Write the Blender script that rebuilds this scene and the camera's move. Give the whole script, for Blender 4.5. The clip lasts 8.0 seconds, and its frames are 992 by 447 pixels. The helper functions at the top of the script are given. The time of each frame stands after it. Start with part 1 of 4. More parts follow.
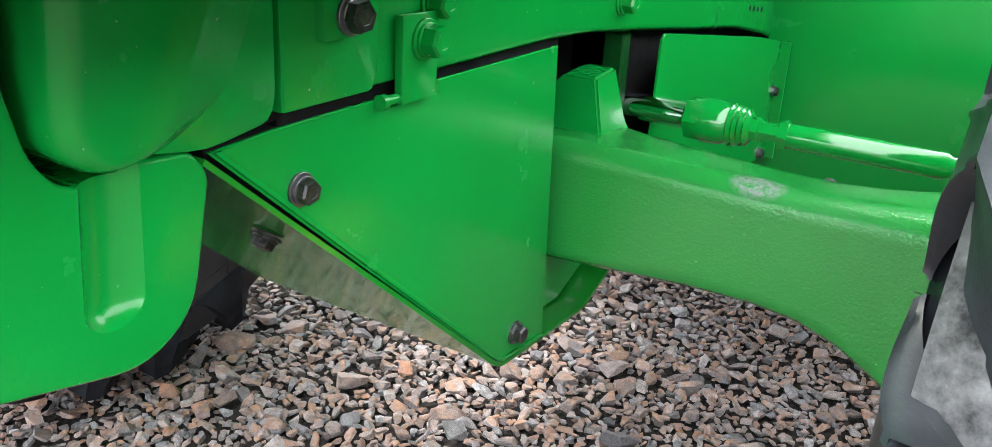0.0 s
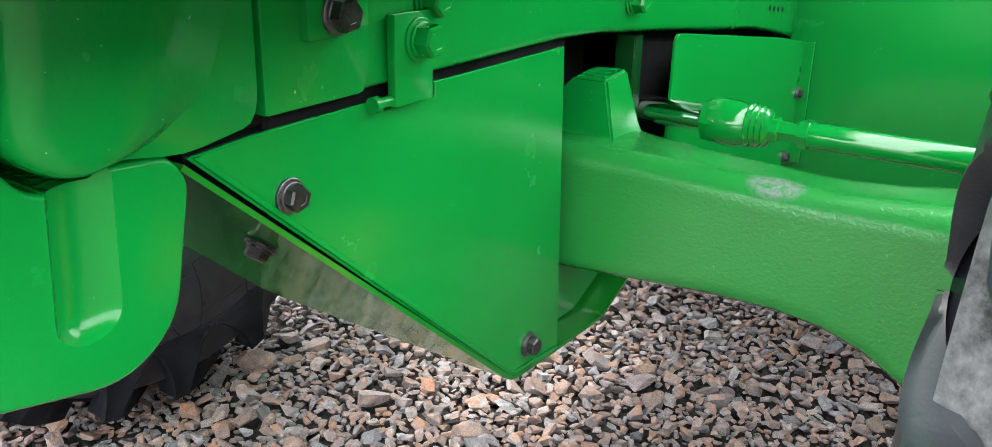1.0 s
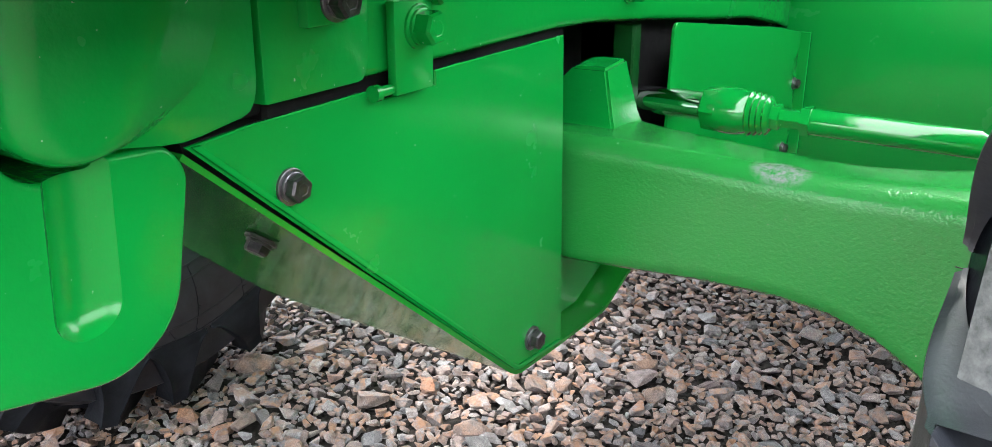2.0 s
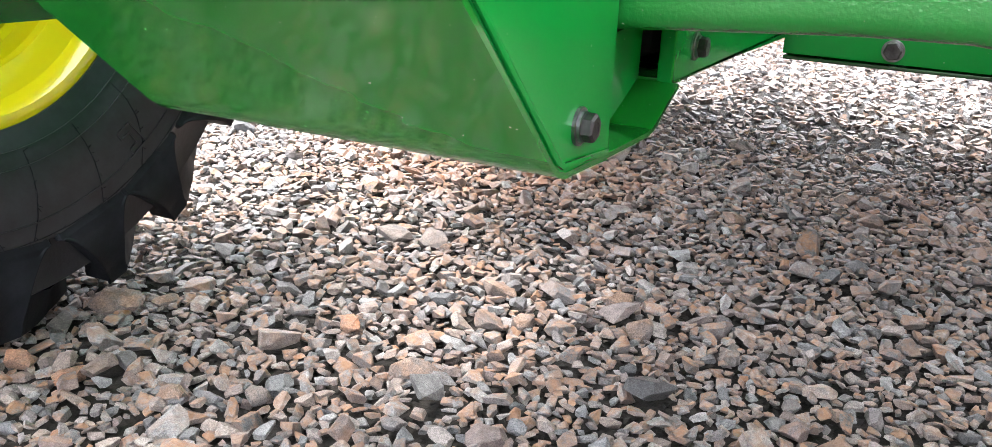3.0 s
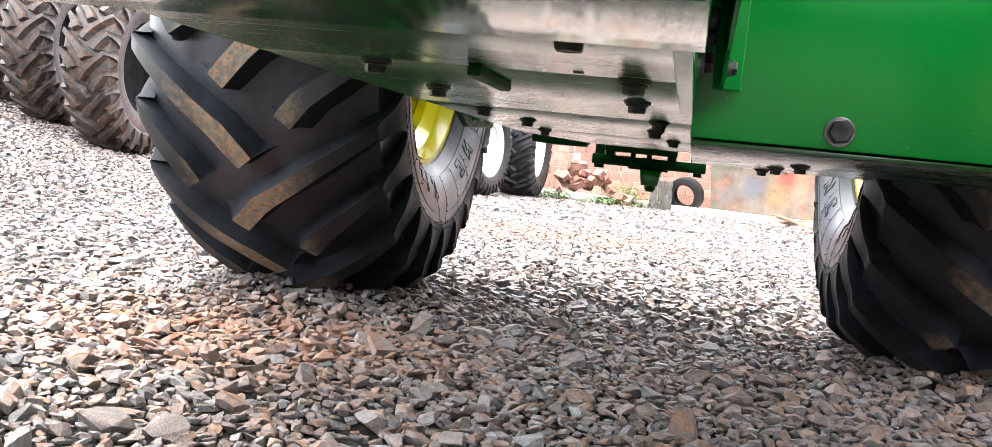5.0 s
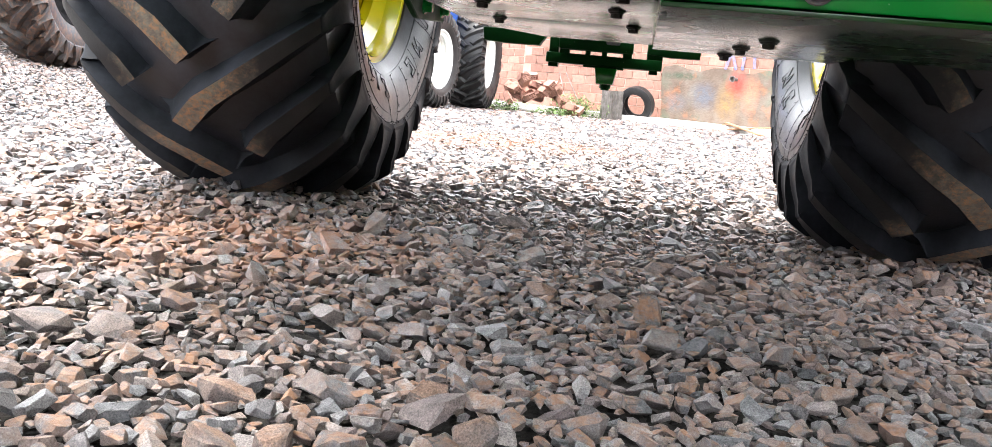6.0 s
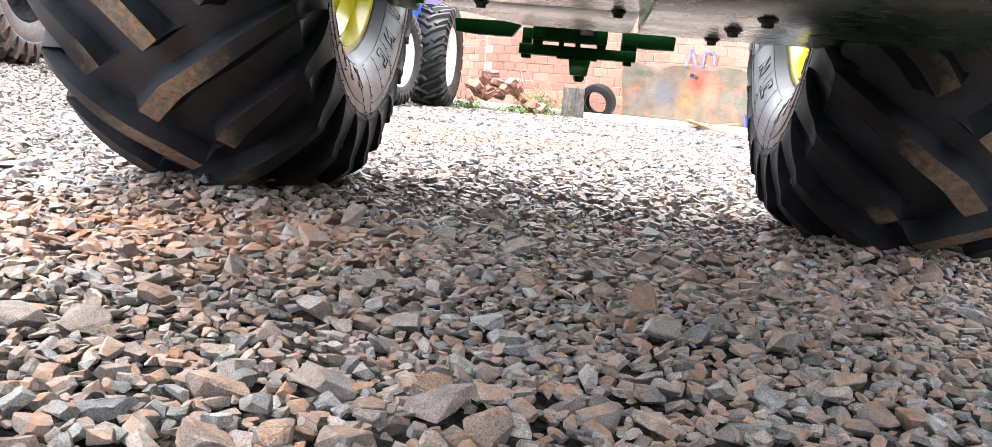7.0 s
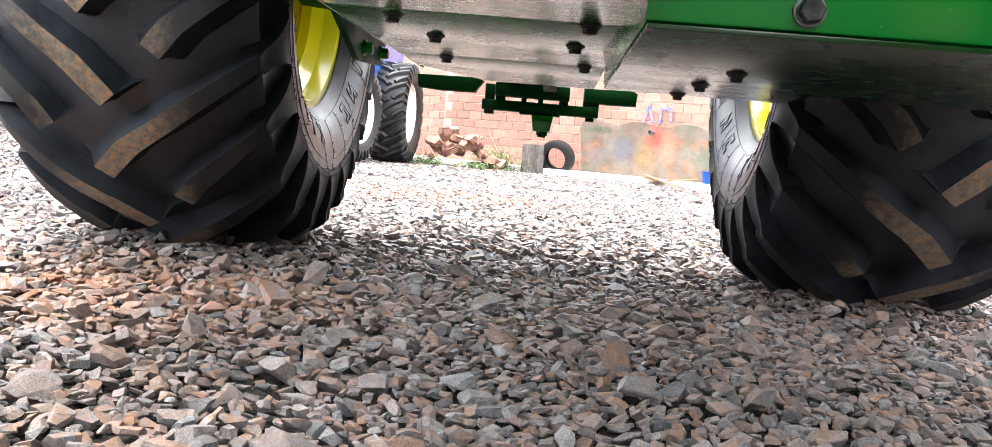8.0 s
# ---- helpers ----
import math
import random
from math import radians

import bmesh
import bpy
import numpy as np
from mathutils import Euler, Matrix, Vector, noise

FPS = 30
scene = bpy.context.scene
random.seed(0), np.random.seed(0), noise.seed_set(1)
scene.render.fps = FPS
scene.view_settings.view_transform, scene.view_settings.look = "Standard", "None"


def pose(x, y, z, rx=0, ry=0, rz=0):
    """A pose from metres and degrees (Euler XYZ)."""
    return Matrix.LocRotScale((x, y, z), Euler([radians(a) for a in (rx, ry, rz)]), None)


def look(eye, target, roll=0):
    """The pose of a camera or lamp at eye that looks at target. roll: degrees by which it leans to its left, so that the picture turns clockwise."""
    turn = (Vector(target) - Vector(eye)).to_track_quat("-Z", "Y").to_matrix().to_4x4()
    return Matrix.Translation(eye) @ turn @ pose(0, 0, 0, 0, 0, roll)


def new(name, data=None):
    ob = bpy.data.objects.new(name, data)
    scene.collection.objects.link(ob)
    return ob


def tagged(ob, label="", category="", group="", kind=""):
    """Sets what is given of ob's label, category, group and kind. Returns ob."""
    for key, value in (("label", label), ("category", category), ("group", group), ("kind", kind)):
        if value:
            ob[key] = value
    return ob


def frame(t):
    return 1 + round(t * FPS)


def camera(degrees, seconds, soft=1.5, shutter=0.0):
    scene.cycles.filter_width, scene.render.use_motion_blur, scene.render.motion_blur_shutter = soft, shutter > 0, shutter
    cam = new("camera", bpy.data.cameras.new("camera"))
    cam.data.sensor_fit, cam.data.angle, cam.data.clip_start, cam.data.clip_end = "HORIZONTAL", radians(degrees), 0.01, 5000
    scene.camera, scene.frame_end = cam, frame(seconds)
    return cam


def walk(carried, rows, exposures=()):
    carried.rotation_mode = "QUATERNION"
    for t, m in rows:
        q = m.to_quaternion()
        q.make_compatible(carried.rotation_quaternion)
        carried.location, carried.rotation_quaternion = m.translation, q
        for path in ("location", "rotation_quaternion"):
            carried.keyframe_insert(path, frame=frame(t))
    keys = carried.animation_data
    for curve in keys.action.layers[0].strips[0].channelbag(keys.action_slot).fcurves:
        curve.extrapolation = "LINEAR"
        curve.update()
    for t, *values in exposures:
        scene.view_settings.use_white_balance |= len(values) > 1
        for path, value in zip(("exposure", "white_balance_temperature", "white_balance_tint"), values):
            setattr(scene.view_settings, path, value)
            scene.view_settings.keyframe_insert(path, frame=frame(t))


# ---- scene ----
cam = camera(56.0, 8.0, soft=0.45)
PATH = [
    (0, (0.873, -0.036, 1.292), (-0.105, 1.543, 0.552), 3.1),
    (0.5, (0.882, 0.005, 1.277), (-0.15, 1.558, 0.552), 2.2),
    (1, (0.886, 0.014, 1.265), (-0.162, 1.562, 0.558), 1.1),
    (1.2, (0.894, 0.007, 1.268), (-0.164, 1.554, 0.57), 0.5),
    (2.3, (0.83, 0.03, 1.208), (-0.203, 1.591, 0.505), 0.2),
    (2.5, (0.764, 0.085, 1.113), (-0.277, 1.642, 0.411), 0.0),
    (2.7, (0.669, 0.162, 0.961), (-0.352, 1.739, 0.277), 0.6),
    (3, (0.54, 0.263, 0.79), (-0.28, 1.977, 0.164), 3.2),
    (3.5, (0.377, 0.376, 0.67), (-0.247, 2.197, 0.126), 4.3),
    (4, (0.298, 0.558, 0.598), (-0.321, 2.417, 0.193), 4.1),
    (4.2, (0.276, 0.634, 0.57), (-0.316, 2.526, 0.314), 5.2),
    (5.3, (0.239, 0.848, 0.469), (-0.111, 2.813, 0.351), 5.6),
    (5.5, (0.244, 0.859, 0.452), (-0.079, 2.824, 0.27), 5.2),
    (6, (0.218, 0.892, 0.428), (-0.061, 2.85, 0.136), 5.2),
    (6.5, (0.192, 0.927, 0.404), (-0.063, 2.885, 0.086), 5.3),
    (7, (0.152, 0.943, 0.39), (-0.041, 2.913, 0.105), 5.0),
    (7.5, (0.111, 0.979, 0.382), (-0.043, 2.963, 0.186), 6.0),
    (8, (0.131, 0.978, 0.384), (0.013, 2.968, 0.225), 4.9),
]
EXPOSURES = [(0, 2.24), (2.5, 2.38), (3.0, 2.45), (3.5, 2.44), (5.5, 2.28), (8, 2.24)]
walk(cam, [(t, look(eye, target, roll)) for t, eye, target, roll in PATH], EXPOSURES)

# ---------------------------------------------------------------- light
world = bpy.data.worlds.new("overcast_sky")
scene.world = world
world.use_nodes = True
wn = world.node_tree
bg = wn.nodes["Background"]
sky = wn.nodes.new("ShaderNodeTexSky")
sky.sky_type, sky.sun_disc = "NISHITA", False
sky.sun_elevation, sky.sun_rotation = radians(73), radians(-102)
sky.air_density, sky.dust_density, sky.ozone_density = 1.0, 3.0, 0.6
haze = wn.nodes.new("ShaderNodeMixRGB")
haze.inputs[0].default_value = 0.72
haze.inputs[2].default_value = (14.2, 14.3, 14.6, 1)
wn.links.new(sky.outputs[0], haze.inputs[1])
wn.links.new(haze.outputs[0], bg.inputs[0])
bg.inputs[1].default_value = 0.15
sun = new("sun", bpy.data.lights.new("sun", "SUN"))
sun.data.energy, sun.data.angle, sun.data.color = 1.5, radians(22), (1.0, 0.96, 0.9)
sun.matrix_world = look((0, 0, 20), (20 * 0.28, 20 * 0.06, 20 - 20 * 0.95))


# ---------------------------------------------------------------- materials
def mat(name, rough=0.5, metal=0.0, coat=0.0):
    m = bpy.data.materials.new(name)
    m.use_nodes = True
    n = m.node_tree.nodes
    b = n["Principled BSDF"]
    b.inputs["Roughness"].default_value, b.inputs["Metallic"].default_value = rough, metal
    b.inputs["Coat Weight"].default_value = coat
    b.inputs["Coat Roughness"].default_value = 0.06
    return m, m.node_tree, b


def node(tree, kind, **kw):
    n = tree.nodes.new(kind)
    for k, v in kw.items():
        n.inputs[k].default_value = v
    return n


def noise_tex(tree, scale, detail=4.0, rough=0.55, world_space=False):
    n = node(tree, "ShaderNodeTexNoise", Scale=scale, Detail=detail, Roughness=rough)
    if world_space:
        g = tree.nodes.new("ShaderNodeNewGeometry")
        tree.links.new(g.outputs["Position"], n.inputs["Vector"])
    else:
        g = tree.nodes.new("ShaderNodeTexCoord")
        tree.links.new(g.outputs["Object"], n.inputs["Vector"])
    return n


def ramp(tree, source, stops):
    r = tree.nodes.new("ShaderNodeValToRGB")
    while len(r.color_ramp.elements) < len(stops):
        r.color_ramp.elements.new(0.5)
    for e, (p, c) in zip(r.color_ramp.elements, stops):
        e.position = p
        e.color = (*c, 1) if len(c) == 3 else c
    tree.links.new(source, r.inputs[0])
    return r


def mix(tree, fac, a, b, blend="MIX"):
    m = tree.nodes.new("ShaderNodeMixRGB")
    m.blend_type = blend
    for i, v in enumerate((fac, a, b)):
        if hasattr(v, "links"):
            tree.links.new(v, m.inputs[i])
        else:
            m.inputs[i].default_value = v if i == 0 else (*v, 1)
    return m


def bump(tree, bsdf, height, strength, distance):
    b = node(tree, "ShaderNodeBump", Strength=strength, Distance=distance)
    tree.links.new(height, b.inputs["Height"])
    tree.links.new(b.outputs[0], bsdf.inputs["Normal"])
    return b


def paint(name, colour, dark, grain, relief, rough=0.22, coat=0.6, bare=(), spec=0.28, depth=0.01):
    """Machine enamel: slight colour drift, dust specks and orange peel."""
    m, t, b = mat(name, rough, 0.0, coat)
    n = noise_tex(t, 3.0, 3, world_space=True)
    c = ramp(t, n.outputs[0], [(0.3, dark), (0.7, colour)])
    sp = noise_tex(t, 190.0, 2, 0.5, world_space=True)
    spr = ramp(t, sp.outputs[0], [(0.755, (0, 0, 0)), (0.78, (1, 1, 1))])
    dust = mix(t, spr.outputs[0], c.outputs[0], (0.45, 0.5, 0.42))
    out = dust.outputs[0]
    for at, size in bare:
        g = t.nodes.new("ShaderNodeNewGeometry")
        mp = t.nodes.new("ShaderNodeMapping")
        mp.vector_type = "TEXTURE"
        mp.inputs["Location"].default_value, mp.inputs["Scale"].default_value = at, size
        t.links.new(g.outputs["Position"], mp.inputs[0])
        ln = t.nodes.new("ShaderNodeVectorMath")
        ln.operation = "LENGTH"
        t.links.new(mp.outputs[0], ln.inputs[0])
        blot = ramp(t, ln.outputs["Value"], [(0.6, (0.8, 0.8, 0.8)), (1.0, (0, 0, 0))])
        worn = ramp(t, noise_tex(t, 120, 6, 0.7, world_space=True).outputs[0], [(0.35, (0, 0, 0)), (0.6, (1, 1, 1))])
        both = mix(t, 1.0, blot.outputs[0], worn.outputs[0], "MULTIPLY")
        out = mix(t, both.outputs[0], out, (0.24, 0.22, 0.26)).outputs[0]
    t.links.new(out, b.inputs["Base Color"])
    r = ramp(t, noise_tex(t, 8.0, 5, world_space=True).outputs[0], [(0.3, (rough * 0.8,) * 3), (0.75, (rough * 1.5,) * 3)])
    t.links.new(r.outputs[0], b.inputs["Roughness"])
    b.inputs["Specular IOR Level"].default_value = spec
    skin = bump(t, b, noise_tex(t, grain, 3, world_space=True).outputs[0], relief, depth)
    t.links.new(skin.outputs[0], b.inputs["Coat Normal"])
    return m


GREEN = (0.003, 0.268, 0.038)
GREEN_DK = (0.002, 0.234, 0.033)
sheet_green = paint("sheet_metal_green_paint", GREEN, GREEN_DK, 9, 0.03, 0.2, 0.15)
cast_green = paint("cast_iron_green_paint", GREEN, GREEN_DK, 90, 0.14, 0.2, 0.22, depth=0.004)
axle_green = paint("axle_green_paint", (0.015, 0.235, 0.04), (0.012, 0.2, 0.033), 210, 0.3, 0.16, 0.8, [((0.532, 1.20, 0.885), (0.045, 0.03, 0.03))], spec=0.5, depth=0.003)
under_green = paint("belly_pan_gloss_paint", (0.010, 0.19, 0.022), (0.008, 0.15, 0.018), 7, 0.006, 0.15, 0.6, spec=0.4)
gloss_green = paint("glossy_green_paint", GREEN, GREEN_DK, 12, 0.02, 0.1, 0.6, spec=0.5)


def scratched(m, strength):
    """Adds fine lengthwise scratches and dull smears to a paint."""
    t = m.node_tree
    b = t.nodes["Principled BSDF"]
    g = t.nodes.new("ShaderNodeNewGeometry")
    mp = t.nodes.new("ShaderNodeMapping")
    mp.inputs["Scale"].default_value = (5, 130, 30)
    mp.inputs["Rotation"].default_value = (0, 0, 0.04)
    t.links.new(g.outputs["Position"], mp.inputs[0])
    n = node(t, "ShaderNodeTexNoise", Scale=1.0, Detail=3.0, Roughness=0.6)
    t.links.new(mp.outputs[0], n.inputs["Vector"])
    line = ramp(t, n.outputs[0], [(0.62, (0.18,) * 3), (0.7, (strength,) * 3)])
    t.links.new(line.outputs[0], b.inputs["Coat Roughness"])
    n2 = noise_tex(t, 6, 5, 0.6, world_space=True)
    smear = ramp(t, n2.outputs[0], [(0.35, (0.2,) * 3), (0.7, (0.3,) * 3)])
    t.links.new(smear.outputs[0], b.inputs["Roughness"])
    return m


scratched(under_green, 0.5)
# much darker copy of the green: the box floor's shade is in its colour
shaded_floor_green = paint("shaded_floor_green_paint", (0.003, 0.05, 0.007), (0.002, 0.035, 0.005), 7, 0.006, 0.24, 0.55)
shaded_floor_green.node_tree.nodes["Principled BSDF"].inputs["Coat Roughness"].default_value = 0.2
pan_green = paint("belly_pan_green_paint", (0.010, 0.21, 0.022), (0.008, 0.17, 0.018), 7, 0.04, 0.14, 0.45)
# darker, duller copy of the machine green for the hitch and brackets
dull_green = paint("dark_matt_green", (0.004, 0.06, 0.012), (0.003, 0.045, 0.009), 30, 0.1, 0.5, 0.0, spec=0.12)
rim_yellow = paint("rim_yellow_paint", (0.72, 0.62, 0.008), (0.66, 0.56, 0.008), 20, 0.03, 0.16, 0.7)
blue_paint = paint("blue_paint", (0.02, 0.09, 0.4), (0.02, 0.08, 0.34), 20, 0.03, 0.3, 0.3)
white_paint = paint("rim_white_paint", (0.8, 0.8, 0.77), (0.72, 0.72, 0.69), 20, 0.03, 0.3, 0.3)


def simple(name, a, b2, scale, rough, metal=0.0, relief=0.1, grain=60, dist=0.004):
    m, t, b = mat(name, rough, metal)
    c = ramp(t, noise_tex(t, scale, 6, 0.6, world_space=True).outputs[0], [(0.35, a), (0.65, b2)])
    t.links.new(c.outputs[0], b.inputs["Base Color"])
    bump(t, b, noise_tex(t, grain, 5, 0.6, world_space=True).outputs[0], relief, dist)
    return m


def rubber_mat(name, base, dust_sheen, mud=0.0, crown=False, rough=(0.36, 0.56), spec=0.35, scale=7.0):
    """Tyre rubber with dust and sheen in its paler tone; mud: share caked with red soil; crown: scuffed where a bar's
    face is near the tyre's middle.
    """
    m, t, b = mat(name, 0.5)
    n = noise_tex(t, scale, 8, 0.68, world_space=True)
    c = ramp(t, n.outputs[0], [(0.38, base), (0.68, dust_sheen)])
    out = c.outputs[0]
    if crown:
        xyz = t.nodes.new("ShaderNodeSeparateXYZ")
        tc = t.nodes.new("ShaderNodeTexCoord")
        t.links.new(tc.outputs["Object"], xyz.inputs[0])
        ab = t.nodes.new("ShaderNodeMath")
        ab.operation = "ABSOLUTE"
        t.links.new(xyz.outputs["X"], ab.inputs[0])
        wob = t.nodes.new("ShaderNodeMath")
        wob.operation = "MULTIPLY_ADD"
        t.links.new(noise_tex(t, 9.0, 5, 0.7, world_space=True).outputs[0], wob.inputs[0])
        wob.inputs[1].default_value = 0.3
        t.links.new(ab.outputs[0], wob.inputs[2])
        edge = ramp(t, wob.outputs[0], [(0.22, (1, 1, 1)), (0.36, (0, 0, 0))])
        scuff = ramp(t, noise_tex(t, 40.0, 8, 0.75, world_space=True).outputs[0], [(0.3, (0.05, 0.045, 0.04)), (0.7, (0.2, 0.175, 0.14))])
        out = mix(t, edge.outputs[0], out, scuff.outputs[0]).outputs[0]
        red = ramp(t, noise_tex(t, 55.0, 8, 0.78, world_space=True).outputs[0], [(0.48, (0, 0, 0)), (0.6, (0.75, 0.75, 0.75))])
        f = mix(t, 1.0, red.outputs[0], edge.outputs[0], "MULTIPLY")
        out = mix(t, f.outputs[0], out, (0.32, 0.15, 0.062)).outputs[0]
    if mud:
        g = noise_tex(t, 26.0, 8, 0.7, world_space=True)
        f = ramp(t, g.outputs[0], [(0.62 - mud * 0.2, (0, 0, 0)), (0.70, (1, 1, 1))])
        out = mix(t, f.outputs[0], out, (0.13, 0.06, 0.03)).outputs[0]
    t.links.new(out, b.inputs["Base Color"])
    r = ramp(t, noise_tex(t, 14, 4, world_space=True).outputs[0], [(0.3, (rough[0],) * 3), (0.7, (rough[1],) * 3)])
    b.inputs["Specular IOR Level"].default_value = spec
    b.inputs["IOR"].default_value = 1.5 if spec > 0.3 else 1.22
    t.links.new(r.outputs[0], b.inputs["Roughness"])
    bump(t, b, noise_tex(t, 120, 5, 0.65, world_space=True).outputs[0], 0.2, 0.003)
    return m


# bluish tones of the next two put the sky's sheen into the colour
rubber = rubber_mat("tyre_rubber", (0.011, 0.0125, 0.0165), (0.03, 0.0345, 0.044), rough=(0.28, 0.44), spec=0.42)
rubber_lug = rubber_mat("tyre_lug_rubber", (0.009, 0.0105, 0.0135), (0.024, 0.027, 0.034), rough=(0.45, 0.65), spec=0.3)
rubber_worn = rubber_mat("tyre_lug_face", (0.008, 0.0085, 0.0095), (0.022, 0.022, 0.023), crown=True)
rubber_grey = rubber_mat("tyre_sidewall_rubber", (0.012, 0.012, 0.013), (0.03, 0.03, 0.03))
rubber_dusty = rubber_mat("dusty_tyre_rubber", (0.008, 0.009, 0.0105), (0.2, 0.205, 0.215), scale=16.0)
rubber_muddy = rubber_mat("muddy_tyre_rubber", (0.012, 0.012, 0.014), (0.045, 0.044, 0.045), mud=0.8)
bolt_steel = simple("bolt_steel", (0.035, 0.033, 0.036), (0.10, 0.095, 0.1), 60, 0.32, 0.8, 0.15, 300)
washer_steel = simple("washer_steel", (0.13, 0.13, 0.14), (0.26, 0.26, 0.28), 60, 0.28, 0.9, 0.1, 300)
black_bolt = simple("black_bolt", (0.012, 0.011, 0.011), (0.03, 0.028, 0.026), 60, 0.45, 0.2, 0.15, 300)
chrome = simple("chromed_rod", (0.66, 0.68, 0.72), (0.74, 0.76, 0.79), 10, 0.09, 1.0, 0.01, 200)
# near black without gloss: the shade of gaps and recesses as a colour
recess_dark = simple("recess_dark", (0.006, 0.006, 0.007), (0.016, 0.016, 0.016), 12, 0.85, 0.0, 0.2, 60)
recess_dark.node_tree.nodes["Principled BSDF"].inputs["Specular IOR Level"].default_value = 0.05


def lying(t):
    """How far a stone's face looks up: its rust skin also puts lit tops and darker sides into the colour."""
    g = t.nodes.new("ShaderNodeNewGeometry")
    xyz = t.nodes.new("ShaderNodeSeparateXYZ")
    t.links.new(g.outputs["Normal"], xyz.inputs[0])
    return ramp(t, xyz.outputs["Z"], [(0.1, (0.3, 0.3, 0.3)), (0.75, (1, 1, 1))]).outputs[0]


def rock_mat(name, skin_a, skin_b, core):
    """A weathered skin, strongest on upward faces, over a speckled core."""
    m, t, b = mat(name, 0.75)
    skin = ramp(t, noise_tex(t, 45, 6, 0.65, world_space=True).outputs[0], [(0.35, skin_a), (0.65, skin_b)])
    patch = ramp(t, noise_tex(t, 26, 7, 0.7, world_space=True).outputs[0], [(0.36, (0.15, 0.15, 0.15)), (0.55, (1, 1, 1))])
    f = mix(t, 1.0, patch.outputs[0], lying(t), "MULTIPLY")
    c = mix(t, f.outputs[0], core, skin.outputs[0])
    fleck = ramp(t, noise_tex(t, 380, 4, 0.7, world_space=True).outputs[0], [(0.36, (0.55, 0.55, 0.57)), (0.5, (1, 1, 1)), (0.66, (1.45, 1.44, 1.42))])
    c = mix(t, 1.0, c.outputs[0], fleck.outputs[0], "MULTIPLY")
    t.links.new(c.outputs[0], b.inputs["Base Color"])
    bump(t, b, noise_tex(t, 110, 8, 0.7, world_space=True).outputs[0], 0.8, 0.006)
    return m


def stone_mat():
    """Broken stone: slate grey to plum brown from stone to stone, speckled, some with a rust skin, and two stretches of red soil."""
    m, t, b = mat("crushed_stone", 0.55)
    g = t.nodes.new("ShaderNodeNewGeometry")
    own = g.outputs["Random Per Island"]
    rnd = ramp(t, own, [
        (0.0, (0.07, 0.073, 0.08)), (0.18, (0.16, 0.162, 0.172)), (0.34, (0.275, 0.272, 0.278)), (0.48, (0.125, 0.125, 0.133)),
        (0.6, (0.2, 0.175, 0.175)), (0.74, (0.3, 0.27, 0.26)), (0.86, (0.14, 0.112, 0.112)), (1.0, (0.25, 0.205, 0.185))])
    v = ramp(t, noise_tex(t, 55, 6, 0.65, world_space=True).outputs[0], [(0.32, (0.62, 0.62, 0.64)), (0.5, (1.0, 1.0, 1.0)), (0.68, (1.4, 1.39, 1.37))])
    c = mix(t, 1.0, rnd.outputs[0], v.outputs[0], "MULTIPLY")
    fleck = ramp(t, noise_tex(t, 420, 4, 0.7, world_space=True).outputs[0], [(0.36, (0.55, 0.55, 0.57)), (0.5, (1, 1, 1)), (0.66, (1.5, 1.49, 1.47))])
    c = mix(t, 1.0, c.outputs[0], fleck.outputs[0], "MULTIPLY")
    far = t.nodes.new("ShaderNodeMath")
    far.operation = "MULTIPLY"
    far.inputs[1].default_value = 917.3
    t.links.new(own, far.inputs[0])
    frac = t.nodes.new("ShaderNodeMath")
    frac.operation = "FRACT"
    t.links.new(far.outputs[0], frac.inputs[0])
    share = ramp(t, frac.outputs[0], [(0.15, (0.0, 0.0, 0.0)), (0.5, (0.6, 0.6, 0.6)), (0.85, (1, 1, 1))])
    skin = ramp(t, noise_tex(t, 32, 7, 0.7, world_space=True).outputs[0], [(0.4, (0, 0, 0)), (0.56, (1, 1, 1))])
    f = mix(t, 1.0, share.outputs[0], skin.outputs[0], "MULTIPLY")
    # rust goes to upward faces, which also colours tops lighter than sides
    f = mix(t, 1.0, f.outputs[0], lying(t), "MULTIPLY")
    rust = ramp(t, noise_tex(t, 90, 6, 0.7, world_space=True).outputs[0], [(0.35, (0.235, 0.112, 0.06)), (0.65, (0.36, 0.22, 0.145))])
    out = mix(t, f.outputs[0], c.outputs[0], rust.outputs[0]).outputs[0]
    for at, size in (((-0.9, 8.2, 0), (1.5, 1.3, 3)), ((-0.85, 3.02, 0), (0.8, 0.6, 3))):
        mp = t.nodes.new("ShaderNodeMapping")
        mp.vector_type = "TEXTURE"
        mp.inputs["Location"].default_value, mp.inputs["Scale"].default_value = at, size
        t.links.new(g.outputs["Position"], mp.inputs[0])
        ln = t.nodes.new("ShaderNodeVectorMath")
        ln.operation = "LENGTH"
        t.links.new(mp.outputs[0], ln.inputs[0])
        ring = ramp(t, ln.outputs["Value"], [(0.35, (1, 1, 1)), (1.0, (0, 0, 0))])
        spots = ramp(t, noise_tex(t, 9 / size[0], 6, 0.7, world_space=True).outputs[0], [(0.42, (0, 0, 0)), (0.6, (0.9, 0.9, 0.9))])
        both = mix(t, 1.0, ring.outputs[0], spots.outputs[0], "MULTIPLY")
        out = mix(t, both.outputs[0], out, (0.30, 0.135, 0.07)).outputs[0]
    t.links.new(out, b.inputs["Base Color"])
    b.inputs["Specular IOR Level"].default_value = 0.45
    bump(t, b, noise_tex(t, 130, 8, 0.7, world_space=True).outputs[0], 0.8, 0.006)
    return m


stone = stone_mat()
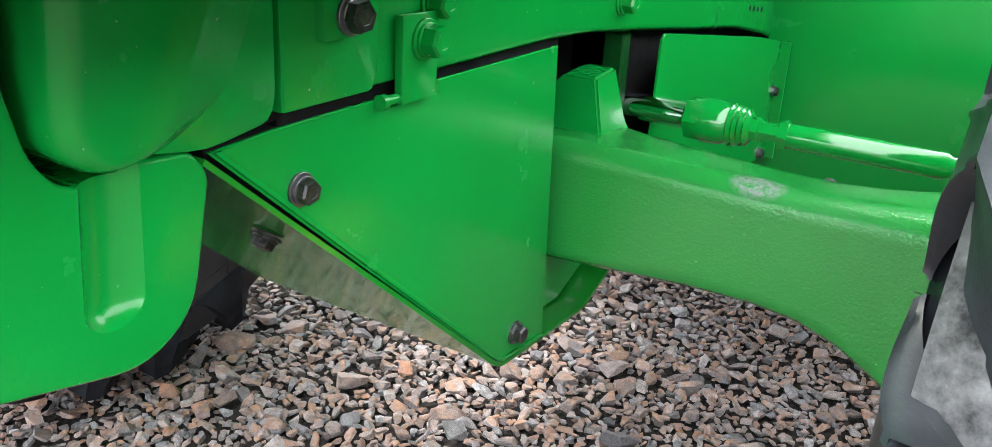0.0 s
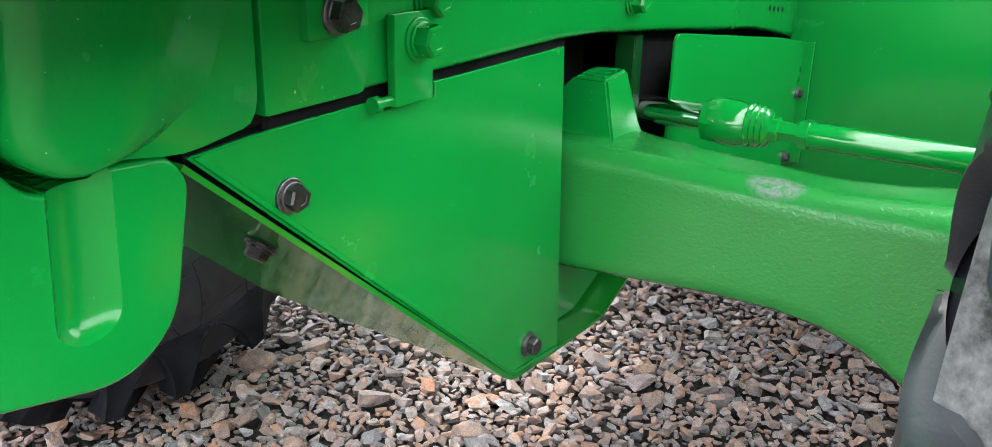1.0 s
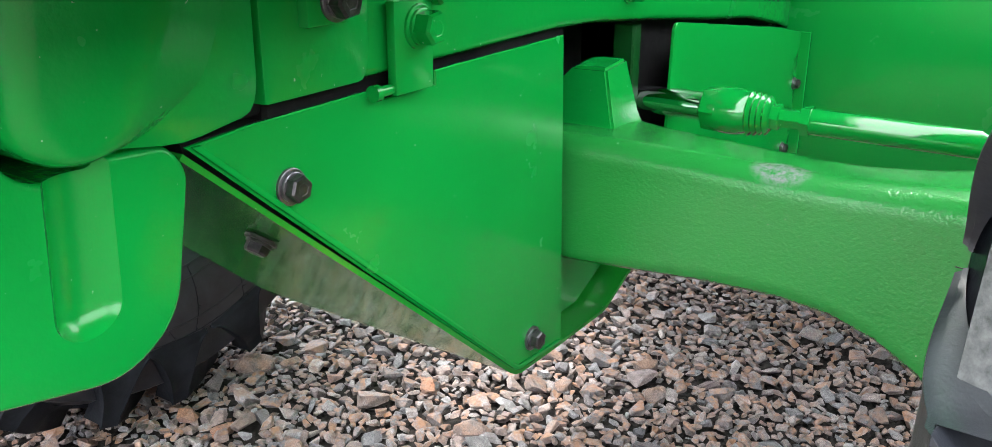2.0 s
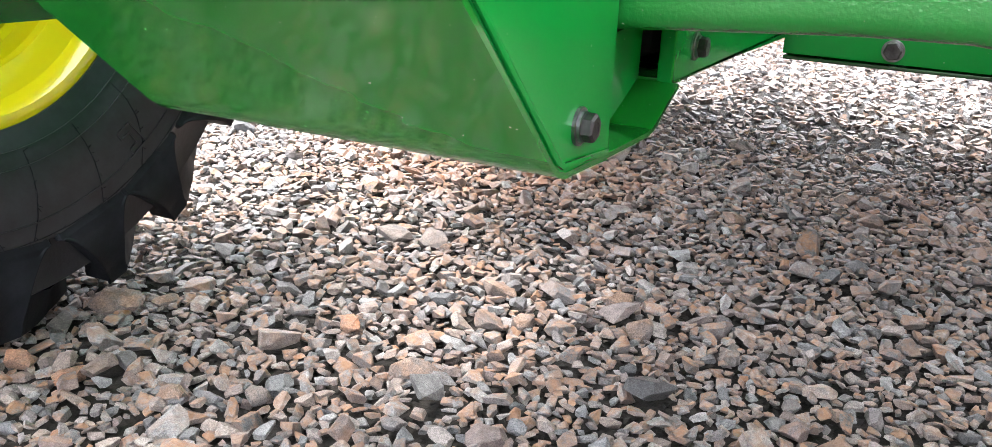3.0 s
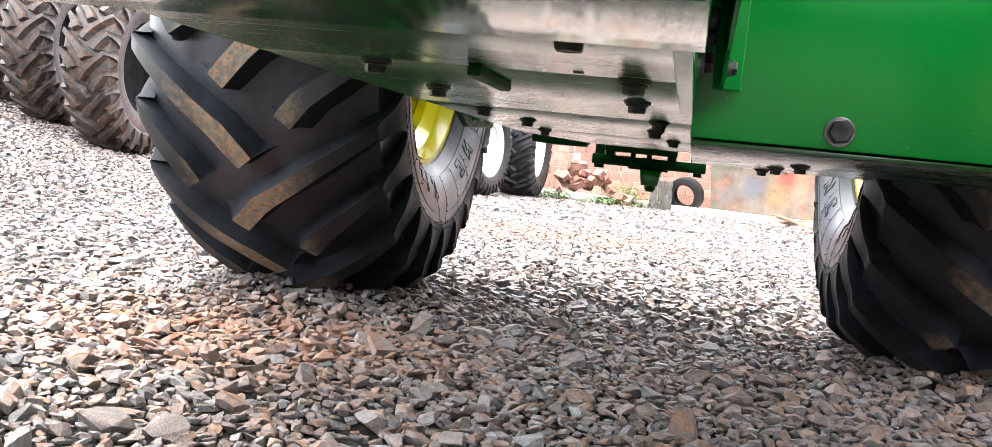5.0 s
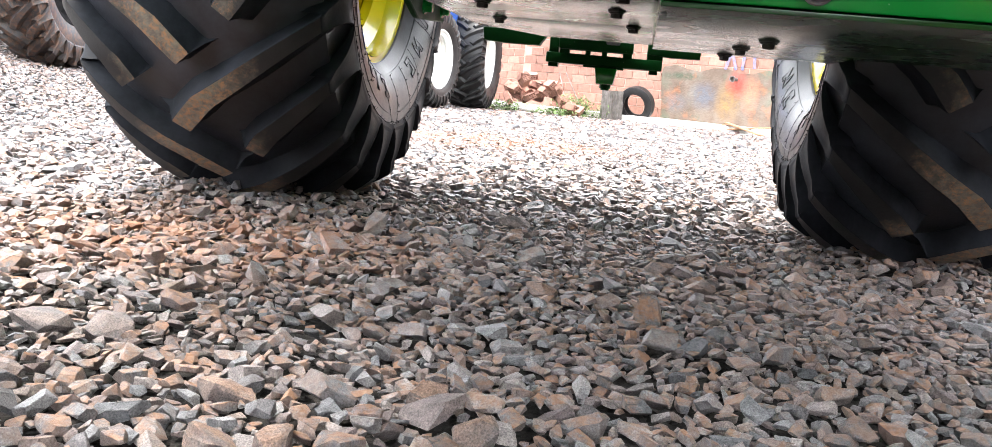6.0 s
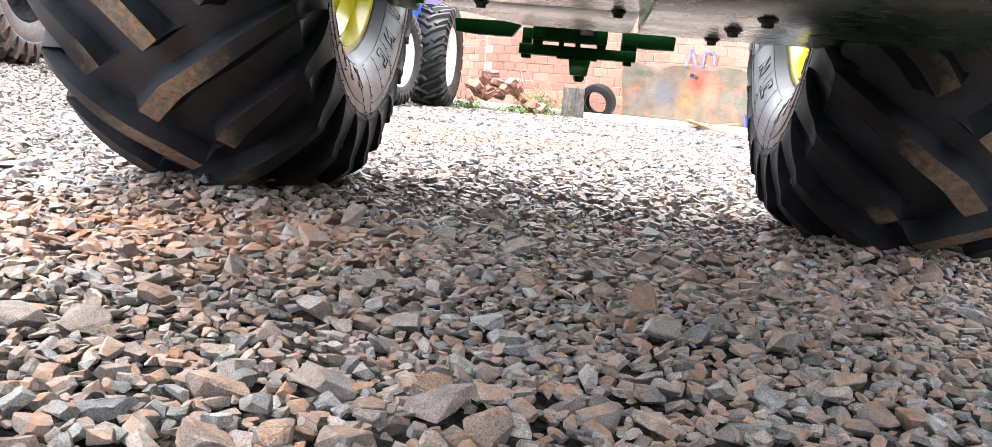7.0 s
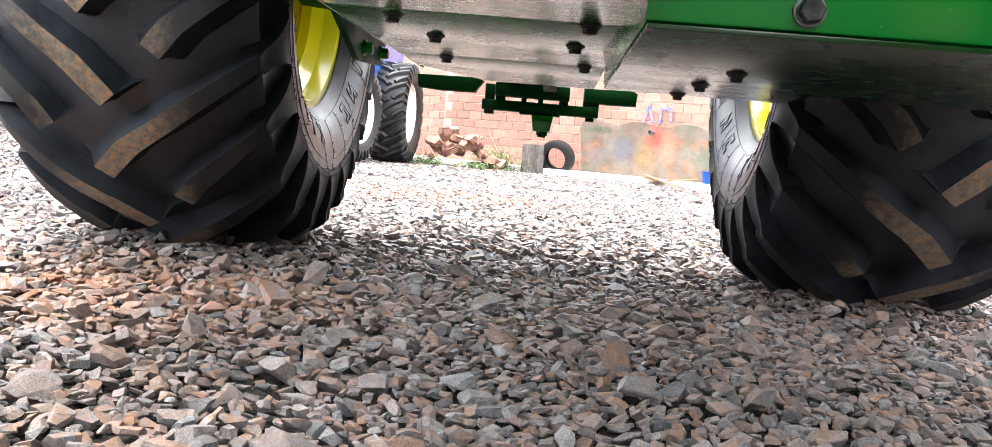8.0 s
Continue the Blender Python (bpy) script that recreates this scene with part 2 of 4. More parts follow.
# chips and bed coloured near black to deepen the shade between stones
shaded_chips = simple("shaded_stone_chips", (0.012, 0.011, 0.011), (0.04, 0.034, 0.031), 40, 0.95, 0.0, 0.8, 90, 0.01)
soil = simple("shaded_bed_soil", (0.012, 0.011, 0.01), (0.04, 0.032, 0.028), 25, 0.95, 0.0, 0.8, 60, 0.02)


# ---------------------------------------------------------------- mesh helpers
def mesh_of(name, bm, material, smooth=False, sharp=35):
    me = bpy.data.meshes.new(name)
    bm.normal_update()
    layer = bm.faces.layers.int.get("flat")
    round_faces = [not (layer and f[layer]) for f in bm.faces]
    bm.to_mesh(me)
    bm.free()
    for m in material if isinstance(material, (list, tuple)) else [material]:
        me.materials.append(m)
    if smooth:
        me.polygons.foreach_set("use_smooth", round_faces)
        me.set_sharp_from_angle(angle=radians(sharp))
    return me


def thing(name, label, category, m=None, group="", kind=""):
    ob = new(name)
    if m:
        ob.matrix_world = m
    return tagged(ob, label, category, group, kind)


def part(name, bm, material, parent, label="", smooth=True, at=None):
    me = bm if isinstance(bm, bpy.types.Mesh) else mesh_of(name, bm, material, smooth)
    ob = new(name, me)
    ob.parent = parent
    if at is not None:
        ob.matrix_basis = at
    if label:
        ob["label"] = label
    return ob


def box(bm, lo, hi, bevel=0.0, seg=2):
    layer = bm.faces.layers.int.get("flat") or bm.faces.layers.int.new("flat")
    before = set(bm.faces)
    c = [(a + b) / 2 for a, b in zip(lo, hi)]
    s = [b - a for a, b in zip(lo, hi)]
    r = bmesh.ops.create_cube(bm, size=1, matrix=Matrix.LocRotScale(c, None, s))
    if bevel:
        edges = list({e for v in r["verts"] for e in v.link_edges})
        strips = set(bmesh.ops.bevel(bm, geom=edges, offset=bevel, segments=seg, affect="EDGES", profile=0.5)["faces"])
        for f in bm.faces:
            if f not in before and f not in strips:
                f[layer] = 1
    return bm


def prism(bm, outline, x0, x1, bevel=0.0, seg=2):
    """A plate with the outline given in (y, z), from x0 to x1."""
    layer = bm.faces.layers.int.get("flat") or bm.faces.layers.int.new("flat")
    a = [bm.verts.new((x0, y, z)) for y, z in outline]
    b = [bm.verts.new((x1, y, z)) for y, z in outline]
    n = len(outline)
    faces = [bm.faces.new(a), bm.faces.new(b[::-1])]
    for i in range(n):
        faces.append(bm.faces.new((a[i], b[i], b[(i + 1) % n], a[(i + 1) % n])))
    bmesh.ops.recalc_face_normals(bm, faces=faces)
    if bevel:
        bmesh.ops.bevel(bm, geom=list({e for f in faces[:2] for e in f.edges}), offset=bevel, segments=seg, affect="EDGES", profile=0.5)
    bm.normal_update()
    for f in bm.faces:
        if abs(f.normal.x) > 0.999:
            f[layer] = 1
    return bm


def revolve(bm, profile, segs=48, closed=False, caps=True):
    """Turns (x, radius) points about the x axis."""
    rings = []
    for x, r in profile:
        rings.append([bm.verts.new((x, -r * math.cos(2 * math.pi * k / segs), r * math.sin(2 * math.pi * k / segs))) for k in range(segs)])
    pairs = list(zip(rings, rings[1:])) + ([(rings[-1], rings[0])] if closed else [])
    for p, q in pairs:
        for k in range(segs):
            bm.faces.new((p[k], p[(k + 1) % segs], q[(k + 1) % segs], q[k]))
    if not closed and caps:
        for ring in (rings[0], rings[-1]):
            if (ring[0].co - ring[segs // 2].co).length > 1e-4:
                bm.faces.new(ring)
    bmesh.ops.recalc_face_normals(bm, faces=bm.faces[:])
    return bm


def rounded(points, radius, steps=5):
    """Rounds the corners of a closed outline; a radius a corner or one for all."""
    out, n = [], len(points)
    for i, p in enumerate(points):
        r = radius[i] if isinstance(radius, (list, tuple)) else radius
        p = Vector(p)
        a, b = Vector(points[i - 1]) - p, Vector(points[(i + 1) % n]) - p
        r = min(r, a.length * 0.49, b.length * 0.49)
        if r <= 0:
            out.append(tuple(p))
            continue
        s, e = p + a.normalized() * r, p + b.normalized() * r
        for k in range(steps + 1):
            u = k / steps
            out.append(tuple((1 - u) ** 2 * s + 2 * u * (1 - u) * p + u * u * e))
    return out


X_TO = {"x": Matrix.Identity(4), "-x": pose(0, 0, 0, 0, 0, 180), "-y": pose(0, 0, 0, 0, 0, -90), "-z": pose(0, 0, 0, 0, 90, 0)}


def bolt_mesh(hexw, washer, head, material, name, w_mat=None):
    """A hex bolt whose head points along +x from a washer at x = 0."""
    bm = bmesh.new()
    revolve(bm, [(0, 0.001), (0, washer), (0.003, washer), (0.0035, washer * 0.95), (0.0035, washer * 0.82), (0.0065, washer * 0.82), (0.007, washer * 0.77), (0.007, 0.001)], 24)
    n = len(bm.faces)
    head += 0.003
    rad = hexw / 1.732
    revolve(bm, [(0.003, rad), (head * 0.86, rad), (head, rad * 0.86), (head, rad * 0.5), (head - 0.0004, rad * 0.46), (head - 0.0004, 0.001)], 6)
    for f in bm.faces[:n]:
        f.material_index = 1
    bm.faces.ensure_lookup_table()
    for i, f in enumerate(bm.faces):
        f.material_index = 1 if i < n else 0
    return mesh_of(name, bm, [material, w_mat or material])


BOLT = bolt_mesh(0.024, 0.0185, 0.015, bolt_steel, "bolt", washer_steel)
BIG_BOLT = bolt_mesh(0.030, 0.021, 0.018, bolt_steel, "bolt", washer_steel)
SMALL_BOLT = bolt_mesh(0.018, 0.014, 0.011, bolt_steel, "bolt", washer_steel)
PAN_BOLT = bolt_mesh(0.0215, 0.019, 0.013, black_bolt, "bolt")
DARK_BOLT = bolt_mesh(0.024, 0.0185, 0.014, bolt_steel, "bolt", black_bolt)
DARK_SMALL_BOLT = bolt_mesh(0.018, 0.014, 0.006, black_bolt, "bolt", black_bolt)
GREEN_BOLT = bolt_mesh(0.032, 0.024, 0.024, sheet_green, "bolt")


def bolt(me, parent, at, to, label="", spin=0.0):
    m = Matrix.Translation(at) @ X_TO[to] @ pose(0, 0, 0, spin)
    return part("bolt", me, None, parent, label, at=m)


# ---------------------------------------------------------------- tyres
def apex_radius(R, drop):
    return R - 0.75 * drop - 0.03 - 0.16 * R / 0.9


def crown(x, half, drop):
    """How far the tread falls away from the middle to the shoulder."""
    return drop * min(abs(x) / half, 1.0) ** 2.6


def carcass_radius(x, half, c, drop):
    u = min(abs(x) / half, 1.0)
    pts = ((0, 0), (0.4, 0.003), (0.62, 0.004), (0.8, 0.008), (0.9, 0.018), (0.95, 0.035), (1.0, 0.07))
    for (u0, d0), (u1, d1) in zip(pts, pts[1:]):
        if u <= u1:
            return c - d0 - (d1 - d0) * (u - u0) / (u1 - u0) - crown(x, half, drop)


def skin_of(R, drop):
    """Where the sidewall's bulge ends, and how far it tucks in there: a high crown goes with a square shoulder."""
    return R - drop - 0.02, 0.07 if drop > 0.1 else 0.12


def sidewall_x(r, half, skin, rim):
    """Half width of the sidewall's skin at a radius: a smooth bulge."""
    lo, (hi, tuck) = rim + 0.045, skin
    v = min(max((r - lo) / (hi - lo), 0), 1)
    peak = 0.52
    d = (v - peak) / (peak if v < peak else 1 - peak)
    return half * (1.0 - (0.13 if v < peak else tuck) * abs(d) ** 2.2)


def tyre_profile(R, half, rim, lug, drop):
    """The carcass between the bars; the shoulder lies deeper than the sidewall's skin."""
    c, ra, top = R - lug, apex_radius(R, drop), skin_of(R, drop)
    right = [(u * half, carcass_radius(u * half, half, c, drop)) for u in (0.0, 0.2, 0.4, 0.55, 0.68, 0.78, 0.85, 0.9)]
    low = right[-1][1]
    right += [(0.90 * half, low - 0.3 * (low - ra)), (0.92 * half, ra + 0.05), (sidewall_x(ra + 0.012, half, top, rim) - 0.016, ra + 0.012)]
    for k in range(9):
        r = ra - 0.012 + (rim + 0.045 - ra + 0.012) * k / 8
        right.append((sidewall_x(r, half, top, rim), r))
    right += [(u * half, r) for u, r in ((0.80, rim + 0.02), (0.755, rim + 0.022), (0.74, rim + 0.012))]
    return [(-x, r) for x, r in right[:0:-1]] + right


def lug_mesh(R, half, depth, start, sweep, side, wide, edge, rim, bars, mats):
    """One tread bar from its bent nose to the shoulder, then its finger on the sidewall with half an arched pocket on either side."""
    bm = bmesh.new()
    c, top = R - depth, skin_of(R, edge)
    end = 1.005 - top[1]
    stations = []
    for u, turn, fat in ((0, 0, 0.98), (0.012, 0.018, 1.02), (0.1, 0.15, 1.06), (0.2, 0.295, 1.06), (0.27, 0.365, 0.97), (0.4, 0.482, 0.93), (0.55, 0.618, 0.9), (0.68, 0.732, 0.88), (0.8, 0.832, 0.87), (0.9, 0.915, 0.87), (1.0, 1.0, 0.87)):
        x = (start + (end - start) * u) * half
        stations.append((x, sweep * turn, R - crown(x, half, edge), carcass_radius(x, half, c, edge) - 0.012, wide * fat, min(max((u - 0.5) / 0.5, 0), 1)))
    last = stations[-1][2]
    deep = last - 0.012 - apex_radius(R, edge)
    foot = wide * 0.87
    f_rows = [0.0] * len(stations)
    for f in (0.0, 0.1, 0.2, 0.32, 0.44, 0.56, 0.67, 0.77, 0.85, 0.91, 0.96, 0.99, 1.0, 1.12):
        r = last - 0.012 - f * deep
        f_rows.append(f)
        pitch = 6.2832 / bars * r
        g = min(max(f, 0), 1)
        open_ = (1 - g ** 1.7) ** 0.56
        x = max(sidewall_x(r, half, top, rim), end * half if f < 0.4 else 0) + 0.005 * (1 - g) * min(1, 4 * f) + (0.004 if f < 1.05 else -0.002)
        stations.append((x, sweep * (1.0 + 0.06 * f), r, -(x - 0.006 - 0.055 * (1 - g)), pitch - (pitch - foot) * open_ * 0.985, 1.0))
    rows = []
    for i, (x, a, rt, rb, w, straight) in enumerate(stations):
        p, q = stations[max(i - 1, 0)], stations[min(i + 1, len(stations) - 1)]
        dx, da = q[0] - p[0], (q[1] - p[1]) * R
        ln = math.hypot(dx, da) or 1
        nx, na = -da / ln * (1 - straight), dx / ln * (1 - straight) + straight
        row = []
        if rb < 0:
            lip = 0.5 - 0.0035 / w
            inn = (x + rb) * 0.35
            ridge = 0.003 if f_rows[i] < 1.05 else 0.0
            ra, rc = lip - 0.0035 / w, lip - 0.0085 / w
            for off, xx in ((-0.515, -rb), (-0.507, x - inn), (-0.5, x - 0.003), (-lip, x + ridge), (-ra, x + ridge), (-rc, x), (rc, x), (ra, x + ridge), (lip, x + ridge), (0.5, x - 0.003), (0.507, x - inn), (0.515, -rb)):
                aa = a + off * w / rt
                row.append(bm.verts.new((side * xx, -rt * math.cos(aa), rt * math.sin(aa))))
            rows.append(row)
            continue
        h = rt - rb
        hw = w / 2
        for off, r in ((-hw - 0.034, rb), (-hw - 0.013, rb + 0.32 * h), (-hw, rt - 0.0025), (-hw + 0.0025, rt), (-hw + 0.006, rt), (-hw + 0.012, rt), (hw - 0.012, rt), (hw - 0.006, rt), (hw - 0.0025, rt), (hw, rt - 0.0025), (hw + 0.013, rb + 0.32 * h), (hw + 0.034, rb)):
            back = 0.3 * max(abs(off) - w / 2, 0) if i == 0 else 0
            xx, aa = x - back + nx * off, a + na * off / R
            row.append(bm.verts.new((side * xx, -r * math.cos(aa), r * math.sin(aa))))
        rows.append(row)
    nose = [bm.verts.new(v.co + Vector((-side * (0.03 if k in (0, 11) else 0.012), 0, 0))) for k, v in enumerate(rows[0]) if k in (0, 1, 10, 11)]
    tops = []
    for p, q in zip(rows, rows[1:]):
        row_tops = []
        for k in range(11):
            f = bm.faces.new((p[k], p[k + 1], q[k + 1], q[k]))
            if 3 <= k <= 7:
                row_tops.append(f)
        tops.append(row_tops)
    r0 = rows[0]
    for quad in (r0[2:10], (r0[2], r0[9], nose[2], nose[1]), (nose[1], nose[2], nose[3], nose[0]), (r0[1], r0[2], nose[1]), (r0[9], r0[10], nose[2]), (r0[0], r0[1], nose[1], nose[0]), (r0[10], r0[11], nose[3], nose[2])):
        bm.faces.new(quad)
    bm.faces.new(rows[-1])
    bmesh.ops.recalc_face_normals(bm, faces=bm.faces[:])
    for i, faces in enumerate(tops):
        for f in faces:
            f.material_index = 1 if i < 10 else 0
    return mesh_of("lug", bm, mats, True, 38)


def sidewall_strip(bm, line, half, top, rim, s, width, lift):
    """A thin raised line on the sidewall along (radius, angle) points."""
    for (ra, aa), (rb, ab) in zip(line, line[1:]):
        mid = (ra + rb) / 2
        d = Vector((rb - ra, (ab - aa) * mid))
        if d.length < 1e-5:
            continue
        n = Vector((-d.y, d.x)).normalized() * width / 2
        q = []
        for r, a, sign in ((ra, aa, -1), (ra, aa, 1), (rb, ab, 1), (rb, ab, -1)):
            r2, a2 = r + sign * n.x, a + sign * n.y / mid
            q.append((sidewall_x(r2, half, top, rim), r2, a2))
        lo = [bm.verts.new((s * (x - 0.002), -r * math.cos(a), r * math.sin(a))) for x, r, a in q]
        hi = [bm.verts.new((s * (x + lift), -r * math.cos(a), r * math.sin(a))) for x, r, a in q]
        bm.faces.new(hi)
        for i in range(4):
            bm.faces.new((lo[i], lo[(i + 1) % 4], hi[(i + 1) % 4], hi[i]))


# outlines of plain raised blocks, in widths and heights
BLOCKS = (((0, 0), (0.22, 1), (0.5, 1), (0.28, 0)), ((0, 0), (0, 1), (0.25, 1), (0.25, 0.6), (0.75, 1), (0.75, 0.3), (0.55, 0), (0.5, 0.5)),
          ((0.1, 0), (0, 1), (0.7, 1), (0.7, 0.75), (0.3, 0.75), (0.35, 0.25), (0.75, 0.25), (0.75, 0)))


def sidewall_marks(ty, R, half, rim, drop, s, letters, bars):
    """Raised block outlines, rings, fine mould lines and rubber hairs on the sidewall that faces the machine."""
    top = skin_of(R, drop)
    ra = apex_radius(R, drop)
    bm = bmesh.new()
    lr, tall = letters
    for k in range(26):
        if k % 13 in (5, 6, 11, 12):
            continue
        a0 = 6.2832 * k / 26
        pts = [(lr + (v - 0.5) * tall, a0 + (u - 0.4) * tall / lr) for u, v in BLOCKS[k % 3]]
        sidewall_strip(bm, pts + pts[:1], half, top, rim, s, 0.0042, 0.0032)
    for ring_r in (rim + 0.055, (rim + lr - tall / 2) / 2 + 0.02, ra - 0.05):
        sidewall_strip(bm, [(ring_r, 6.2832 * k / 96) for k in range(97)], half, top, rim, s, 0.003, 0.002)
    bmesh.ops.recalc_face_normals(bm, faces=bm.faces[:])
    part("sidewall_relief", bm, rubber, ty)["kind"] = "stuff"
    bm = bmesh.new()
    hr = random.Random(11)
    seams = []
    for k in range(22):
        a0, lean = 6.2832 * (k + hr.uniform(-0.2, 0.2)) / 22, hr.uniform(-0.22, 0.22)
        seams.append([(rim + 0.06 + (ra - 0.02 - rim - 0.06) * v, a0 + lean * v * v) for v in (0, 0.25, 0.5, 0.75, 1.0)])
    for k in range(bars):
        a0 = 6.2832 * k / bars
        seams.append([(ra - 0.018, a0 + 6.2832 / bars * v) for v in (0, 0.33, 0.66, 1.0)])
    for line in seams:
        sidewall_strip(bm, line, half, top, rim, s, 0.0016, 0.0012)
    for line in seams:
        for (r0, a0), (r1, a1) in zip(line, line[1:]):
            for _ in range(3):
                v = hr.random()
                r, aa = r0 + (r1 - r0) * v, a0 + (a1 - a0) * v
                x = sidewall_x(r, half, top, rim)
                base = Vector((s * x, -r * math.cos(aa), r * math.sin(aa)))
                out = Vector((s * 0.6, hr.uniform(-0.9, 0.9), hr.uniform(-0.9, 0.9))).normalized() * hr.uniform(0.006, 0.011)
                hair(bm, base, out)
    hair_part = part("vent_spew", bm, rubber_lug, ty, smooth=False)
    hair_part["kind"] = "stuff"


def hair(bm, base, out, thick=0.0007):
    """A thin rubber hair left by the mould."""
    side_v = out.orthogonal().normalized() * thick
    up = out.cross(side_v).normalized() * thick
    ring = [bm.verts.new(base + v) for v in (side_v, up, -side_v - up)]
    ends = [bm.verts.new(v.co + out) for v in ring]
    for i in range(3):
        bm.faces.new((ring[i], ring[(i + 1) % 3], ends[(i + 1) % 3], ends[i]))
    bm.faces.new(ends)


def wheel(parent, at, R, half, rim, pairs, depth, phase, wide, name, label, body, rim_mat, inner, steer=0.0, drop=0.03, letters=None, mats=(rubber_lug, rubber_worn), shift=0.0, starts=(-0.083, 0.39), floor=None):
    """A tyre (with its tread bars) and its rim as parts; phase: the angle of one long bar's tip, degrees up from the front."""
    bm = revolve(bmesh.new(), tyre_profile(R, half, rim, depth, drop), 96, True)
    m = Matrix.Translation(at) @ pose(0, 0, 0, 0, 0, steer)
    if floor:
        edge = apex_radius(R, drop)
        for f in bm.faces:
            c = f.calc_center_median()
            f.material_index = 1 if math.hypot(c.y, c.z) > edge else 0
    ty = part(name + "_tyre", bm, [body, floor] if floor else body, parent, label, at=m)
    step = 360 / pairs
    for side, off, slip in ((inner, 0.0, shift / half), (-inner, step / 2, -shift / half)):
        for start, sweep, lag in ((starts[0] + slip, 20.3, 0.0), (starts[1] + slip, 12.6, -6.5)):
            me = lug_mesh(R, half, depth, start, radians(sweep * 12 / pairs), side, wide, drop, rim, pairs * 2, mats)
            for k in range(pairs):
                part("lug", me, None, ty, at=pose(0, 0, 0, -(phase + off + lag + k * step)))
    s = inner
    prof = [(0.74, rim + 0.03), (0.77, rim + 0.032), (0.78, rim + 0.02), (0.77, rim), (0.70, rim - 0.012), (0.64, rim - 0.018), (0.60, rim - 0.04), (0.55, rim - 0.062), (0.46, rim - 0.062),
            (0.43, rim - 0.044), (0.36, rim - 0.044), (0.33, rim - 0.072), (0.22, rim - 0.075), (0.19, rim - 0.055), (0.12, rim - 0.055), (0.06, rim - 0.085), (-0.12, rim - 0.09), (-0.16, rim - 0.11), (-0.25, rim * 0.55), (-0.3, rim * 0.3), (-0.3, 0.01)]
    bm = revolve(bmesh.new(), [(s * u * half, r) for u, r in prof], 56, caps=False)
    part(name + "_rim", bm, rim_mat, parent, "", at=m)
    if letters:
        sidewall_marks(ty, R, half, rim, drop, s, letters, pairs * 2)
    return ty


# ---------------------------------------------------------------- ground and gravel
def ground_z(x, y):
    """The yard: flat under the machine, rising gently to the west, uneven by a centimetre or two."""
    rise = 0.125 * min(max(0.0, -x - 3.2), 4.0) ** 1.2
    for wx, wy in ((-1.0, 4.04), (1.08, 4.04)):
        rise += 0.065 * math.exp(-((x - wx) / 0.42) ** 2 - ((y - wy) / 0.5) ** 2)
    return rise + 0.018 * noise.noise((x * 0.9, y * 0.9, 3.1)) - 0.02


def ground_sheet():
    bm = bmesh.new()
    xs = [-400, -120, -40, -20, -12] + [-10 + 0.5 * i for i in range(33)] + [8, 12, 20, 40, 120, 400]
    ys = [-400, -100, -30, -10, -4] + [-2 + 0.5 * i for i in range(49)] + [24, 28, 40, 100, 400]
    grid = [[bm.verts.new((x, y, ground_z(x, y) - 0.012)) for x in xs] for y in ys]
    for a, b in zip(grid, grid[1:]):
        for i in range(len(xs) - 1):
            bm.faces.new((a[i], a[i + 1], b[i + 1], b[i]))
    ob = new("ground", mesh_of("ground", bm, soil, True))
    return tagged(ob, "soil bed of the yard, coloured dark as the shade between stones", "ground", kind="structure")


ground_sheet()
rng = np.random.default_rng(7)


def stone_shape(cuts, worn=0.0):
    """An angular broken stone of about unit size: a lump split along some planes, its edges chipped by worn."""
    def hull(points):
        bm.clear()
        h = bmesh.ops.convex_hull(bm, input=[bm.verts.new(p) for p in points])
        bmesh.ops.delete(bm, geom=list({g for g in h["geom_interior"] + h["geom_unused"] if isinstance(g, bmesh.types.BMVert)}), context="VERTS")
    bm = bmesh.new()
    bmesh.ops.create_cube(bm, size=2)
    for k in range(cuts):
        n = Vector(rng.normal(size=3)).normalized()
        bmesh.ops.bisect_plane(bm, geom=bm.verts[:] + bm.edges[:] + bm.faces[:], plane_co=n * rng.uniform(0.5, 1.0), plane_no=n, clear_outer=True)
        hull([v.co.copy() for v in bm.verts])
    scale = Vector((1.0, rng.uniform(0.5, 0.9), rng.uniform(0.28, 0.55)))
    for v in bm.verts:
        v.co = v.co * scale
    bmesh.ops.remove_doubles(bm, verts=bm.verts[:], dist=0.12)
    hull([v.co.copy() for v in bm.verts])
    bmesh.ops.dissolve_limit(bm, angle_limit=radians(9), verts=bm.verts[:], edges=bm.edges[:])
    if worn:
        bmesh.ops.bevel(bm, geom=bm.edges[:], offset=worn, segments=1, affect="EDGES", profile=0.5, clamp_overlap=True)
        bmesh.ops.remove_doubles(bm, verts=bm.verts[:], dist=0.02)
        for v in bm.verts:
            v.co += Vector(rng.normal(size=3)) * 0.02
    bmesh.ops.triangulate(bm, faces=bm.faces[:])
    bmesh.ops.recalc_face_normals(bm, faces=bm.faces[:])
    bm.verts.index_update()
    v = np.array([c.co for c in bm.verts])
    f = np.array([[w.index for w in face.verts] for face in bm.faces])
    bm.free()
    return v / max(np.ptp(v, axis=0).max(), 1e-6), f


FINE = [stone_shape(7, 0.035) for _ in range(80)]
SMALL = [stone_shape(5) for _ in range(40)]
CHIPS = [stone_shape(1) for _ in range(16)]
COARSE = [stone_shape(3) for _ in range(30)]


def turn_matrix(yaw, tip, roll):
    return np.array(Euler((tip, roll, yaw)).to_matrix())


def joined_stones(name, label, verts, faces, material=stone):
    V, F = np.vstack(verts), np.vstack(faces)
    me = bpy.data.meshes.new(name)
    me.vertices.add(len(V))
    me.vertices.foreach_set("co", V.ravel())
    me.loops.add(F.size)
    me.loops.foreach_set("vertex_index", F.ravel())
    me.polygons.add(len(F))
    me.polygons.foreach_set("loop_start", np.arange(0, F.size, 3))
